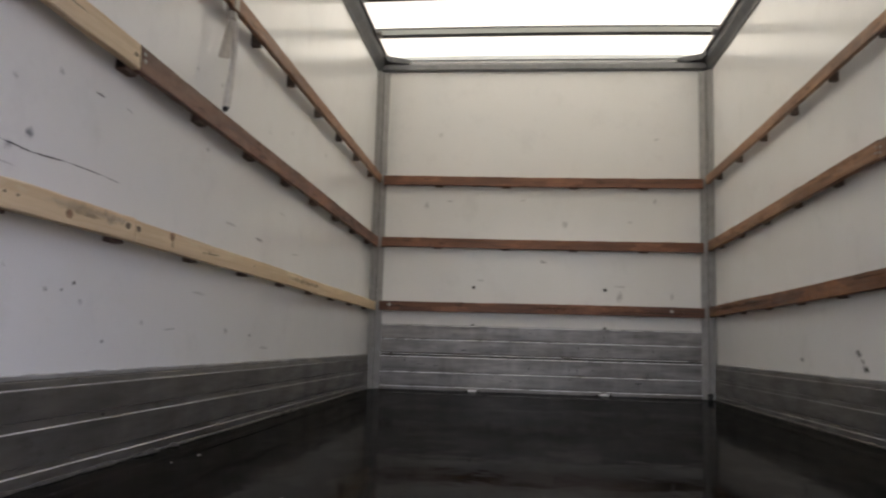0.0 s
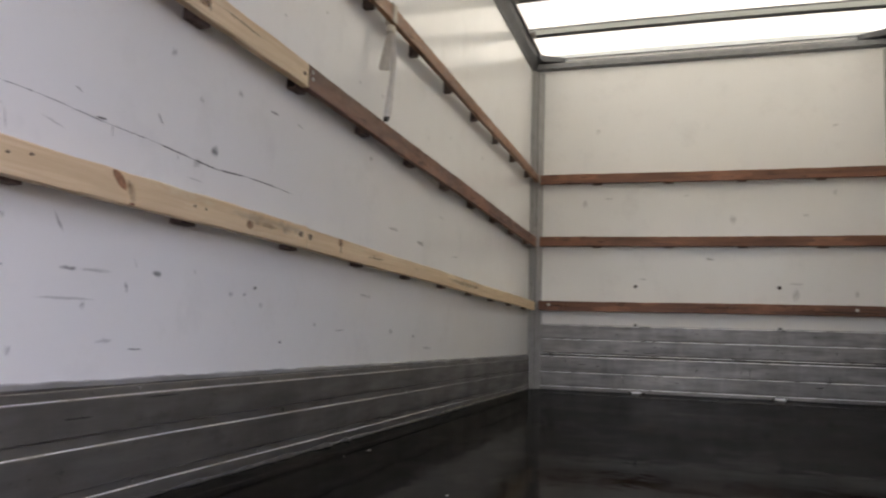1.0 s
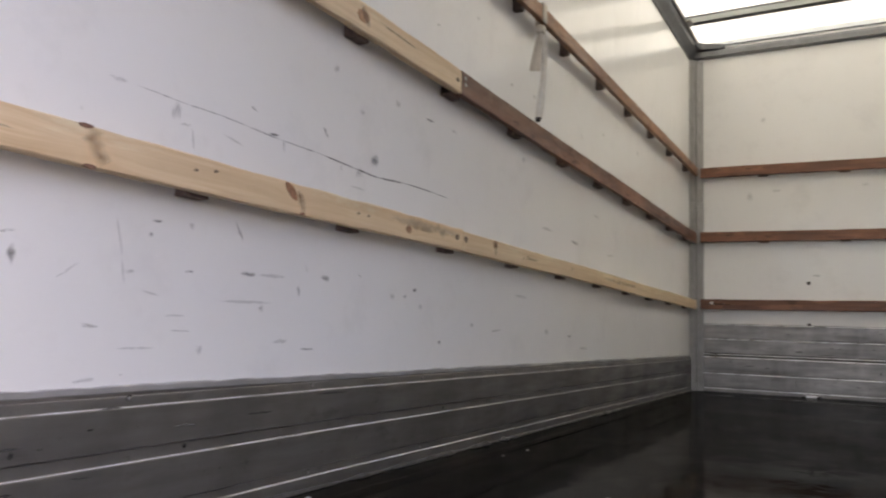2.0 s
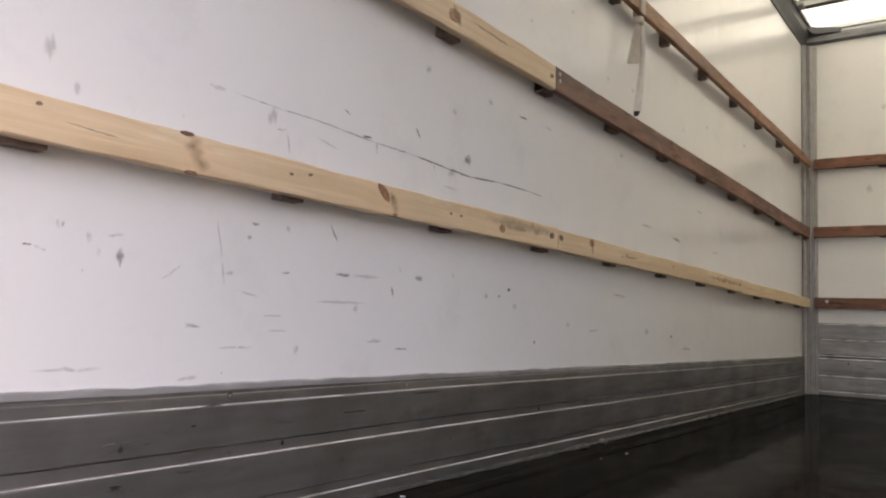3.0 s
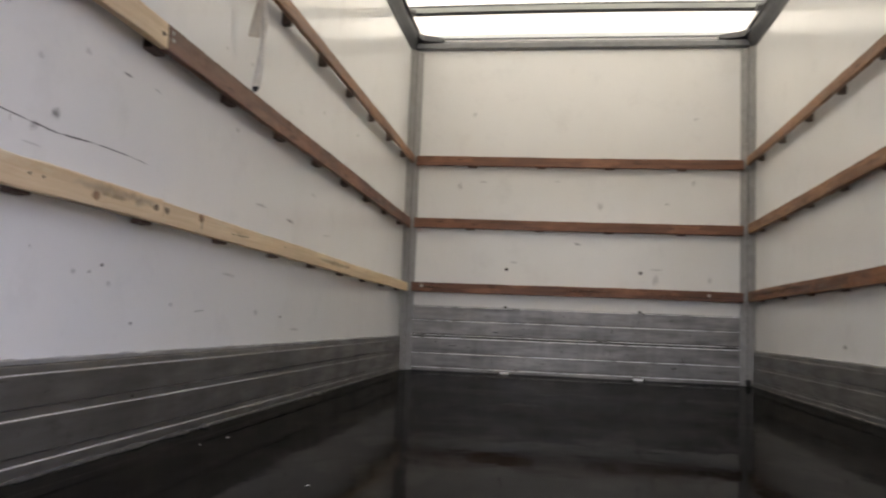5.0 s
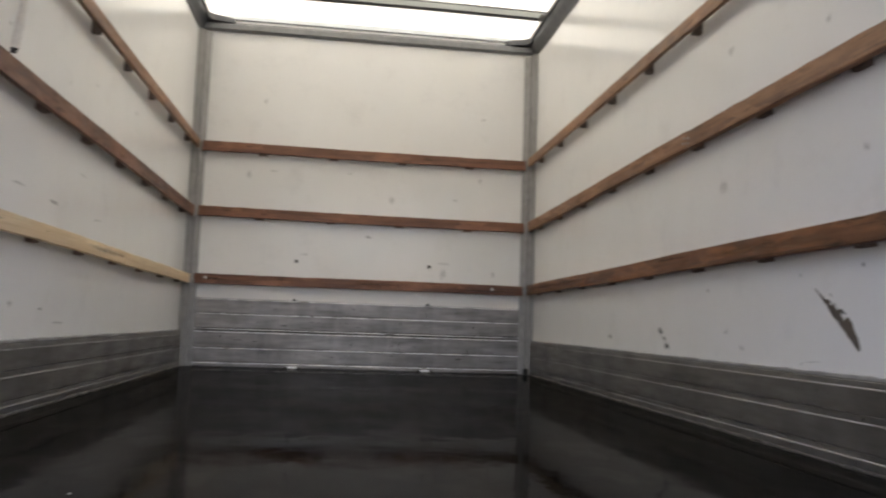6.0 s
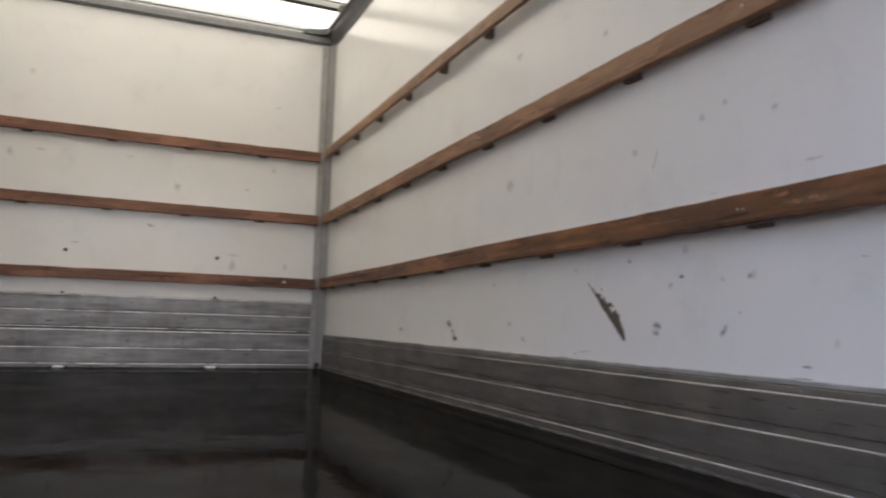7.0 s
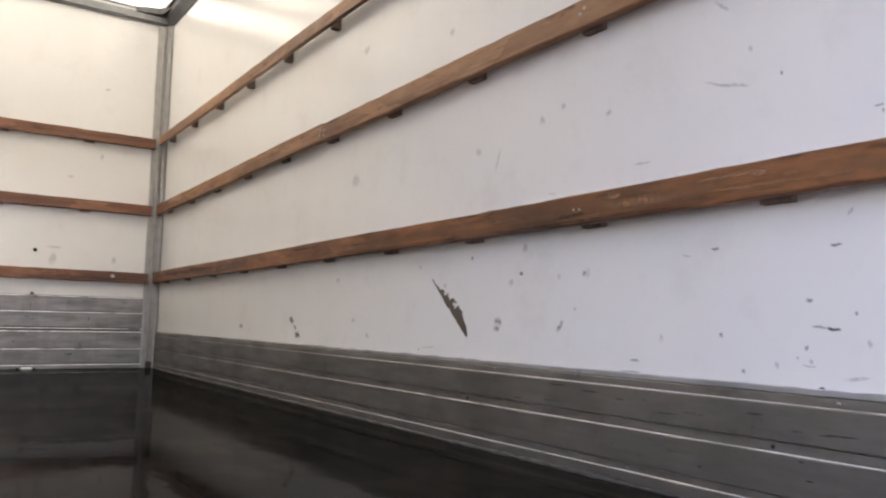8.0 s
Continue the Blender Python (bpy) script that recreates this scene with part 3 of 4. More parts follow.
def side_kick_panel(side, shift):
    go = on_side(side)
    s0, s1 = REAR + 0.002, BACK - 0.102
    top = thing("kick_panel", go((s0 + s1) / 2, 0, 0), "scuffed grey aluminium kick panel of three ribbed boards along the floor", "kick panel", "side kick panels")
    for z0, ledge, zt in ((0.1420, 0.2110, 0.2272), (0.0460, 0.1220, 0.1406), (0.001, 0.0300, 0.0447)):
        board = part("board", kick_board(bmesh.new(), side, s0, s1, z0, ledge, zt), ALLOY_Y, top)
        part("edge_glint", edge_glint(bmesh.new(), side, s0, s1, ledge), BRIGHT_ALLOY, board, "bright strip painted as light caught on the ledge")
    flange = [(0.0065, 0.2290), (0.010, 0.2290), (0.0115, 0.2305), (0.0110, 0.239), (0.0095, 0.2405), (0.0005, 0.2410), (0.0005, 0.2365), (0.0065, 0.2365)]
    rng_f = random.Random(31 + len(side))
    steps = [s0 + (s1 - s0) * i / 160 for i in range(161)]
    lumps = [rng_f.gauss(0, 0.0010) if rng_f.random() > 0.1 else rng_f.uniform(-0.003, 0.002) for _ in steps]
    part("top_flange", sweep(bmesh.new(), flange, steps, lambda s, u, z, k: go(s, u, z + (lumps[k] if z > 0.2395 else 0.3 * lumps[k]))), FLANGE, top, "lumpy sealed top edge")
    bead = [(0.0166, 0.0004), (0.0250, 0.0004), (0.0240, 0.0035), (0.0185, 0.0060), (0.0166, 0.0060)]
    swell = [max(0.25, rng_f.gauss(1.0, 0.35)) if rng_f.random() > 0.06 else rng_f.uniform(1.6, 2.4) for _ in steps]
    part("sealant", sweep(bmesh.new(), bead, steps, lambda s, u, z, k: go(s, 0.0166 + (u - 0.0166) * swell[k], 0.0004 + (z - 0.0004) * swell[k])), SEALANT, top, "lumpy dirty sealant along the floor joint")
    a, b = go(s0, 0.0004, 0), go(s1, 0.006, 0)
    part("backing", block(bmesh.new(), a[0], b[0], s0, s1, 0.002, 0.236), JOINT_GREY, top, "dark backing in the joints")
    for k in range(-2, 10):
        y = 1.632 + shift + PITCH * k
        if s0 < y < s1:
            for z in (0.2195, 0.0370):
                screw("screw", side, y, z, 0.0126, top, 0.0046)
                # flat dark disc round the head paints its small shadow
                part("shadow_ring", dome(bmesh.new(), go(y, 0.0122, z), Vector(go(y, 1, z)) - Vector(go(y, 0, z)), 0.0068, 0.0008, 2), DARK_HOLE, top, "dark ring painting the screw's shadow")
            if k % 2:
                screw("screw", side, y - 0.35, 0.1310, 0.0122, top, 0.0045, DARK_HOLE)
    return top


kick_left = side_kick_panel("left", -0.02)
kick_right = side_kick_panel("right", 0.0)


def back_kick_panel():
    s0, s1 = -HALF + 0.082, HALF - 0.082
    top = thing("kick_panel", (0, BACK, 0), "dented grey aluminium kick panel across the bulkhead", "kick panel")
    for z0, ledge, zt in ((0.3600, 0.4540, 0.4600), (0.2600, 0.3550, 0.3585), (0.2480, 0.2530, 0.2555), (0.1290, 0.2330, 0.2400), (0.0300, 0.1240, 0.1275), (0.001, 0.0245, 0.0285)):
        board = part("board", kick_board(bmesh.new(), "back", s0, s1, z0, ledge, zt), ALLOY_X, top)
        part("edge_glint", edge_glint(bmesh.new(), "back", s0, s1, ledge), BRIGHT_ALLOY, board, "bright strip painted as light caught on the ledge")
    part("backing", block(bmesh.new(), s0, s1, BACK - 0.006, BACK - 0.0004, 0.002, 0.456), BACKING, top, "dark backing in the joints")
    for k, x in enumerate((-0.72, -0.463, -0.16, 0.05, 0.463, 0.80)):
        screw("screw", "back", x, 0.2505 if k % 2 else 0.238, 0.0135, top, 0.006, DARK_HOLE)
        screw("screw", "back", x + 0.02, 0.448, 0.0155, top, 0.005, DARK_HOLE)
    return top


kick_back = back_kick_panel()


# ---- timber rails ----
def plank(bm, side, s0, z0, s1, z1, height, thick, off, seed, rough=1.0):
    """A sawn plank standing off the panel, its arrises worn; it may run slightly out of level."""
    rng = random.Random(seed)
    go = on_side(side)
    h, c = height / 2, 0.0028
    sec = [(off, -h + c), (off + c, -h), (off + thick - c, -h), (off + thick, -h + c), (off + thick, h - c), (off + thick - c, h), (off + c, h), (off, h - c)]
    n = max(6, int(abs(s1 - s0) / 0.06))
    stations = [s0 + (s1 - s0) * i / n for i in range(n + 1)]
    jit = [[(rng.gauss(0, 0.0005 * rough), rng.gauss(0, 0.0008 * rough)) for _ in sec] for _ in stations]
    ph = rng.uniform(0, 6)

    def place(s, u, z, k):
        f = (s - s0) / (s1 - s0)
        i = [a for a, q in enumerate(sec) if q == (u, z)][0]
        bow = 0.0015 * math.sin(3.1 * s + ph)
        return go(s, u + jit[k][i][0], z0 + (z1 - z0) * f + z + bow + jit[k][i][1])

    return sweep(bm, sec, stations, place)


def rail(side, s0, z0, s1, z1, wood, label, blocks, height=0.068, thick=0.029, off=0.020, seed=1, group="", half=0.032, drop=0.007, spacer=None, rough=1.0):
    go = on_side(side)
    top = thing("wooden_rail", go((s0 + s1) / 2, 0, (z0 + z1) / 2), label, "wooden rail", group)
    board = part("plank", plank(bmesh.new(), side, s0, z0, s1, z1, height, thick, off, seed, rough), wood, top)
    for s in blocks:
        if s0 - 0.01 < s < s1 + 0.01:
            z = z0 + (z1 - z0) * (s - s0) / (s1 - s0)
            a, b = go(s - half, 0.0005, 0), go(s + half, off + 0.001, 0)
            part("spacer", block(bmesh.new(), a[0], b[0], a[1], b[1], z - height / 2 - drop, z + height / 2 - 0.012, 0.0015), spacer or BLOCK, top, "dark spacer block")
    return top, board


SIDE_L = [1.712 + PITCH * k for k in range(-2, 10)]
SIDE_R = [1.737 + PITCH * k for k in range(-2, 10)]
BACK_S = [-0.73, -0.24, 0.24, 0.73]
GROUP = "load rails on the walls"

# left side: pine repairs below and near the rear, hardwood elsewhere
_, low_a_board = rail("left", REAR + 0.01, 0.6035, 2.700, 0.6065, PINE_KNOTTY, "new pale pine rail with brown knots and screw holes", SIDE_L, 0.063, 0.022, 0.028, seed=3, group=GROUP, half=0.027)
_, low_b_board = rail("left", 2.703, 0.607, 4.610, 0.593, PINE, "pale pine rail with dark bolt marks at its end", SIDE_L, 0.060, 0.021, 0.028, seed=4, group=GROUP, half=0.024)
rail("left", 4.613, 0.592, 6.205, 0.584, PINE, "short pale pine rail reaching the corner post", SIDE_L, 0.062, 0.021, 0.027, seed=5, group=GROUP)
_, mid_a_board = rail("left", REAR + 0.01, 1.0785, 2.662, 1.0650, PINE, "pale pine rail spliced to a dark one", SIDE_L, 0.069, 0.022, 0.028, seed=6, group=GROUP)
mid_b, mid_b_board = rail("left", 2.665, 1.064, 6.205, 1.040, HARDWOOD_Y, "red-brown hardwood rail with splice screws", SIDE_L, 0.072, 0.022, 0.027, seed=7, group=GROUP)
rail("left", REAR + 0.01, 1.510, 6.205, 1.504, HARDWOOD_T, "golden-brown hardwood rail with a strap tied on", SIDE_L, 0.058, 0.022, 0.034, seed=8, group=GROUP, half=0.014, drop=0.010, spacer=BLOCK_BROWN)
# right side
low_r, low_r_board = rail("right", REAR + 0.01, 0.6245, 6.205, 0.592, HARDWOOD_R, "worn orange-brown hardwood rail with chipped patches", SIDE_R, 0.070, seed=9, group=GROUP, rough=0.8)
mid_r, _ = rail("right", REAR + 0.01, 1.1025, 3.658, 1.078, HARDWOOD_T, "orange-brown hardwood rail spliced at its end", SIDE_R, 0.068, seed=10, group=GROUP)
mid_s, _ = rail("right", 3.661, 1.080, 6.205, 1.044, HARDWOOD_T, "brown hardwood rail reaching the corner post", SIDE_R, seed=11, group=GROUP)
rail("right", REAR + 0.01, 1.560, 6.205, 1.507, HARDWOOD_T, "smooth brown hardwood rail high on the panel", SIDE_R, 0.058, 0.022, 0.034, seed=12, group=GROUP, half=0.014, drop=0.010, spacer=BLOCK_BROWN)
# bulkhead
rail("back", -1.135, 1.502, 1.135, 1.492, HARDWOOD_X, "red-brown hardwood rail across the bulkhead", BACK_S, seed=13, group=GROUP)
rail("back", -1.135, 1.050, 1.135, 1.038, HARDWOOD_X, "dark red-brown hardwood rail across the bulkhead", BACK_S, seed=14, group=GROUP)
low_k, low_k_board = rail("back", -1.135, 0.590, 1.135, 0.588, HARDWOOD_X, "dark-stained hardwood rail with two pale bolts", [], seed=15, group=GROUP)

PROUD = 0.0006
rng = random.Random(21)


def knot(parent, side, s, z, rs, rz, face, material=KNOT, lean=0.0):
    part("knot", disc(bmesh.new(), side, s, z, rs, rz, face, PROUD, 18, 0.10, rng, lean), material, parent)


def hole(parent, side, s, z, face, r=0.0028):
    part("screw_hole", disc(bmesh.new(), side, s, z, r * 1.5, r, face, PROUD, 10, 0.2, rng), HOLE, parent)


FA, FB, FM = 0.0505, 0.0495, 0.0505
knot(low_a_board, "left", 1.940, 0.6165, 0.014, 0.0165, FA, KNOT, 0.8)
knot(low_a_board, "left", 1.466, 0.6330, 0.012, 0.0036, FA, KNOT_DARK)
knot(low_a_board, "left", 1.478, 0.5735, 0.011, 0.0032, FA, KNOT_DARK)
knot(low_a_board, "left", 1.977, 0.5760, 0.008, 0.003, FA)
knot(low_a_board, "left", 2.400, 0.600, 0.013, 0.010, FA, KNOT_PALE)
for s, z in ((1.238, 0.622), (1.685, 0.609), (1.732, 0.616), (2.176, 0.607), (2.217, 0.607)):
    hole(low_a_board, "left", s, z, FA)
for s, z in ((2.662, 0.612),):
    hole(low_a_board, "left", s, z, FA, 0.009)
part("smear", disc(bmesh.new(), "left", 2.475, 0.609, 0.050, 0.005, FA, PROUD, 24, 0.10, rng), KNOT_FAINT, low_a_board)
hole(low_b_board, "left", 2.722, 0.613, FB, 0.009)
for s, z in ((3.158, 0.600), (3.195, 0.608), (3.643, 0.606), (4.575, 0.602)):
    hole(low_b_board, "left", s, z, FB)
knot(low_b_board, "left", 2.925, 0.620, 0.014, 0.012, FB, KNOT_PALE)
knot(low_b_board, "left", 4.560, 0.598, 0.022, 0.006, FB, KNOT_PALE)
knot(mid_a_board, "left", 2.161, 1.071, 0.024, 0.015, FM, KNOT_PALE)
hole(mid_a_board, "left", 2.640, 1.0645, FM, 0.006)
for s, z in ((2.688, 1.083), (2.690, 1.064)):
    screw("screw", "left", s, z, 0.0485, mid_b, 0.007)
hole(mid_b_board, "left", 2.72, 1.075, 0.0495)
for s, z in ((3.675, 1.088), (3.680, 1.068), (3.640, 1.082), (3.645, 1.062)):
    screw("screw", "right", s, z, 0.0485, mid_r if s < 3.66 else mid_s, 0.006)
for s, z in ((2.208, 1.100), (2.222, 1.088)):
    screw("screw", "right", s, z, 0.0485, mid_r, 0.005)
for s, z in ((2.240, 0.615), (2.221, 0.614)):
    screw("screw", "right", s, z, 0.0485, low_r, 0.0038)
knot(low_r_board, "right", 2.117, 0.634, 0.022, 0.007, 0.0495)
knot(low_r_board, "right", 1.750, 0.632, 0.012, 0.006, 0.0495)
knot(low_r_board, "right", 1.690, 0.622, 0.014, 0.003, 0.0495)
for x, z in ((-1.062, 0.597), (0.913, 0.592)):
    part("bolt", dome(bmesh.new(), (x, BACK - 0.0485, z), (0, -1, 0), 0.012, 0.006), BOLT_PALE, low_k, "pale bolt head")


# ---- bulkhead bolts ----
for x in (-0.463, 0.463):
    for z in (0.7355, 0.463):
        part("bolt", dome(bmesh.new(), (x, BACK + 0.0005, z), (0, -1, 0), 0.0125, 0.005), DARK_HOLE, wall_back)


# ---- floor anchors at the bulkhead ----
def floor_anchor(x):
    top = thing("floor_anchor", (x, BACK - 0.03, 0.0), "small bright metal floor anchor with dark bolts", "anchor", "floor anchors")
    bm = bmesh.new()
    block(bm, x - 0.030, x + 0.030, BACK - 0.050, BACK - 0.0175, 0.0005, 0.012, 0.003)
    part("plate", bm, BRIGHT_ALLOY, top)
    for dx in (-0.046, 0.046):
        part("bolt", dome(bmesh.new(), (x + dx, BACK - 0.030, 0.0002), (0, 0, 1), 0.012, 0.010), DARK_HOLE, top)


floor_anchor(-0.455)
floor_anchor(0.455)

plug = thing("rubber_plug", (HALF - 0.045, BACK - 0.110, 0), "small black rubber plug at the foot of the post", "plug")
part("body", block(bmesh.new(), HALF - 0.062, HALF - 0.030, BACK - 0.118, BACK - 0.084, 0.0005, 0.045, 0.006), RUBBER, plug)


# ---- strap tied round the upper left rail ----
def ribbon(bm, pts, thick):
    """A flat webbing strip that hangs turned to the room: pts of (along, out, up, width)."""
    go = on_side("left")
    ca, sa = 0.45, 0.89
    front, rear = [], []
    for s, u, z, w in pts:
        edge = [(s - ca * w / 2, u - sa * w / 2), (s - sa * thick, u + ca * thick), (s + ca * w / 2, u + sa * w / 2)]
        front.append([bm.verts.new(go(a - sa * thick, b + ca * thick, z)) for a, b in edge])
        rear.append([bm.verts.new(go(a, b, z)) for a, b in edge])
    for rows_ in (front, rear):
        for a, b in zip(rows_, rows_[1:]):
            for i in (0, 1):
                bm.faces.new((a[i], a[i + 1], b[i + 1], b[i]))
    for i in (0, 2):
        for k in range(len(pts) - 1):
            bm.faces.new((front[k][i], front[k + 1][i], rear[k + 1][i], rear[k][i]))
    for k in (0, -1):
        for i in (0, 1):
            bm.faces.new((front[k][i], front[k][i + 1], rear[k][i + 1], rear[k][i]))
    return bm


strap = thing("tie_strap", (-HALF + 0.03, 3.27, 1.10), "grubby white webbing strap knotted on the rail, frayed dark end", "strap")
bm = bmesh.new()
loop = [(0.0570, 1.476), (0.0605, 1.476), (0.0605, 1.542), (0.0570, 1.5455), (0.0320, 1.5455), (0.0290, 1.542), (0.0290, 1.462), (0.0320, 1.4585), (0.0330, 1.4625), (0.0330, 1.5400), (0.0560, 1.5400), (0.0570, 1.538)]
sweep(bm, loop, [3.262, 3.275, 3.288, 3.300], straight("left"))
part("loop", bm, WEBBING, strap)
part("knot", block(bmesh.new(), -HALF + 0.030, -HALF + 0.060, 3.264, 3.298, 1.436, 1.466, 0.008), WEBBING, strap)
part("folded_tail", ribbon(bmesh.new(), [(3.275, 0.045, 1.440, 0.014), (3.268, 0.044, 1.415, 0.022), (3.260, 0.042, 1.375, 0.029), (3.252, 0.040, 1.330, 0.035), (3.245, 0.039, 1.292, 0.040), (3.243, 0.040, 1.283, 0.034)], 0.003), WEBBING, strap)
part("long_tail", ribbon(bmesh.new(), [(3.290, 0.050, 1.440, 0.016), (3.292, 0.053, 1.390, 0.021), (3.294, 0.054, 1.330, 0.020), (3.292, 0.052, 1.270, 0.018), (3.286, 0.048, 1.200, 0.026), (3.276, 0.044, 1.122, 0.027)], 0.003), WEBBING_PALE, strap, "paler twisted tail")
part("frayed_end", ribbon(bmesh.new(), [(3.276, 0.044, 1.1218, 0.022), (3.274, 0.043, 1.112, 0.020), (3.272, 0.042, 1.103, 0.014)], 0.0035), CHARRED, strap, "dark singed end")


# ---- bits of litter on the floor ----
def paper_chip(x, y, size, turn):
    top = thing("paper_chip", (x, y, 0), "tiny white scrap on the dark floor", "scrap", "scraps on the floor")
    bm = block(bmesh.new(), -size, size, -size * 0.4, size * 0.4, 0.0003, 0.0024, 0.0006)
    bmesh.ops.rotate(bm, verts=bm.verts, matrix=Matrix.Rotation(turn, 3, "Z"))
    bmesh.ops.translate(bm, verts=bm.verts, vec=(x, y, 0))
    part("scrap", bm, CHIP, top)


paper_chip(-1.135, 2.025, 0.0055, 0.4)
paper_chip(-1.032, 2.935, 0.0055, 1.3)
paper_chip(-1.048, 2.792, 0.0022, 0.2)
paper_chip(-0.628, 2.405, 0.0035, 0.9)


# ---- scratches and rub marks on the panels ----
MARKED = {"left": wall_left, "right": wall_right, "back": wall_back}
mark_rng = random.Random(77)


def scuff(side, s0, z0, s1, z1, width, tone, onto=None, out=0.0007, material=None, name="scuff"):
    """A ragged rub mark from one point of a panel to another."""
    go = on_side(side)
    if side == "right" and z0 < 0.6:
        tone += 0.1
    if tone < 0.59 and material is None:
        width = max(1.25 * width, 0.0042)
    ds, dz = s1 - s0, z1 - z0
    length = max(math.hypot(ds, dz), 1e-4)
    ns, nz = -dz / length, ds / length
    n = max(5, min(24, int(length / 0.008)))
    bm = bmesh.new()
    left, right = [], []
    for i in range(n + 1):
        f = i / n
        taper = math.sin(math.pi * (0.08 + 0.84 * f)) ** 0.6
        wa, wb = (0.72 * width * taper * mark_rng.uniform(0.55, 1.25) for _ in range(2))
        drift = mark_rng.gauss(0, 0.06) * width
        s, z = s0 + ds * f + ns * drift, z0 + dz * f + nz * drift
        left.append(bm.verts.new(go(s + ns * wa, out, z + nz * wa)))
        right.append(bm.verts.new(go(s - ns * wb, out, z - nz * wb)))
    uv = bm.loops.layers.uv.new("UVMap")
    for i in range(n):
        face = bm.faces.new((left[i], left[i + 1], right[i + 1], right[i]))
        for loop_, at in zip(face.loops, ((i, 1), (i + 1, 1), (i + 1, 0), (i, 0))):
            loop_[uv].uv = (at[0] / n, at[1])
    part(name, bm, material or (SCUFF_DARK if tone > 0.65 else SCUFF_MID if tone > 0.42 else SCUFF_FAINT), onto or MARKED[side])


def kick_marks(side, panel, marks, tones):
    """Dents and smears on the kick boards."""
    for k, (s0, z0, s1, z1, w) in enumerate(marks):
        scuff(side, s0, z0, s1, z1, max(w, 0.0022), tones[k % len(tones)], panel, 0.0174)


kick_marks("back", kick_back, [
    (-0.345, 0.317, -0.321, 0.317, 0.0070), (-0.299, 0.315, -0.281, 0.315, 0.0070), (-0.547, 0.286, -0.501, 0.286, 0.0106),
    (0.426, 0.321, 0.454, 0.321, 0.0053), (0.467, 0.305, 0.481, 0.305, 0.0070), (-0.068, 0.416, -0.046, 0.416, 0.0053),
    (0.656, 0.412, 0.680, 0.412, 0.0053), (-0.864, 0.182, -0.794, 0.182, 0.0053), (-0.734, 0.173, -0.696, 0.173, 0.0053),
    (-0.945, 0.194, -0.945, 0.216, 0.0088), (-0.063, 0.159, -0.063, 0.181, 0.0088), (0.040, 0.221, 0.040, 0.245, 0.0088)], (0.8, 0.75, 0.7))
kick_marks("back", kick_back, [
    (-0.202, 0.081, -0.178, 0.081, 0.0088), (0.271, 0.139, 0.271, 0.203, 0.0070), (0.278, 0.307, 0.278, 0.343, 0.0088),
    (0.457, 0.364, 0.457, 0.416, 0.0070), (0.793, 0.300, 0.793, 0.328, 0.0088), (0.751, 0.117, 0.751, 0.169, 0.0123),
    (0.666, 0.091, 0.718, 0.091, 0.0123), (-0.720, 0.304, -0.682, 0.304, 0.0044), (-0.420, 0.273, -0.314, 0.273, 0.0053),
    (-0.047, 0.291, 0.005, 0.291, 0.0053), (-0.598, 0.397, -0.580, 0.397, 0.0062), (-0.546, 0.052, -0.546, 0.122, 0.0053)], (0.7, 0.6))
kick_marks("right", kick_right, [
    (1.661, 0.165, 1.589, 0.166, 0.003), (2.500, 0.153, 2.454, 0.154, 0.003), (2.379, 0.158, 2.326, 0.159, 0.003),
    (2.365, 0.198, 2.295, 0.198, 0.003), (2.246, 0.191, 2.183, 0.191, 0.004), (2.138, 0.182, 2.109, 0.182, 0.004),
    (2.064, 0.187, 2.044, 0.187, 0.003), (2.023, 0.164, 1.964, 0.165, 0.0025), (1.921, 0.069, 1.906, 0.070, 0.0025),
    (1.693, 0.081, 1.675, 0.082, 0.003), (1.721, 0.164, 1.691, 0.165, 0.005), (1.667, 0.163, 1.638, 0.163, 0.003),
    (1.704, 0.112, 1.692, 0.112, 0.003), (1.810, 0.186, 1.769, 0.186, 0.0045), (1.960, 0.171, 1.897, 0.172, 0.0045)], (0.7, 0.6, 0.5, 0.6))
kick_marks("left", kick_left, [
    (1.534, 0.177, 1.546, 0.177, 0.0045), (1.452, 0.157, 1.465, 0.157, 0.0035), (1.399, 0.100, 1.424, 0.099, 0.0030),
    (1.402, 0.097, 1.419, 0.096, 0.0025), (2.094, 0.201, 2.219, 0.201, 0.0030), (1.381, 0.162, 1.432, 0.161, 0.0045),
    (1.546, 0.207, 1.600, 0.207, 0.0035), (1.704, 0.168, 1.757, 0.167, 0.0040), (1.879, 0.175, 1.960, 0.174, 0.0035),
    (1.510, 0.107, 1.550, 0.105, 0.0035), (1.410, 0.153, 1.420, 0.152, 0.0105)], (0.75, 0.6, 0.7, 0.5))

def stain(side, board, face, material, *marks):
    """Soft-edged stains, rubbed places and painted shade on the face of a rail."""
    for s0, z0, s1, z1, w in marks:
        scuff(side, s0, z0, s1, z1, w, 0.5, board, face + 0.0011, material, "stain")


stain("left", low_a_board, FA, KNOT_SWIRL, (1.478, 0.634, 1.492, 0.574, 0.034), (1.956, 0.624, 1.985, 0.577, 0.020), (1.27, 0.606, 1.36, 0.600, 0.003))
stain("left", low_a_board, FA, WEATHERED, (2.30, 0.617, 2.70, 0.619, 0.024))
stain("left", low_b_board, FB, WEATHERED, (4.05, 0.603, 4.62, 0.597, 0.022))
stain("left", low_b_board, FB, KNOT_SWIRL, (2.922, 0.632, 2.930, 0.582, 0.012), (3.16, 0.600, 3.30, 0.605, 0.006))
stain("left", mid_a_board, FM, KNOT_SWIRL, (2.150, 1.098, 2.185, 1.048, 0.020), (2.215, 1.082, 2.42, 1.073, 0.006))
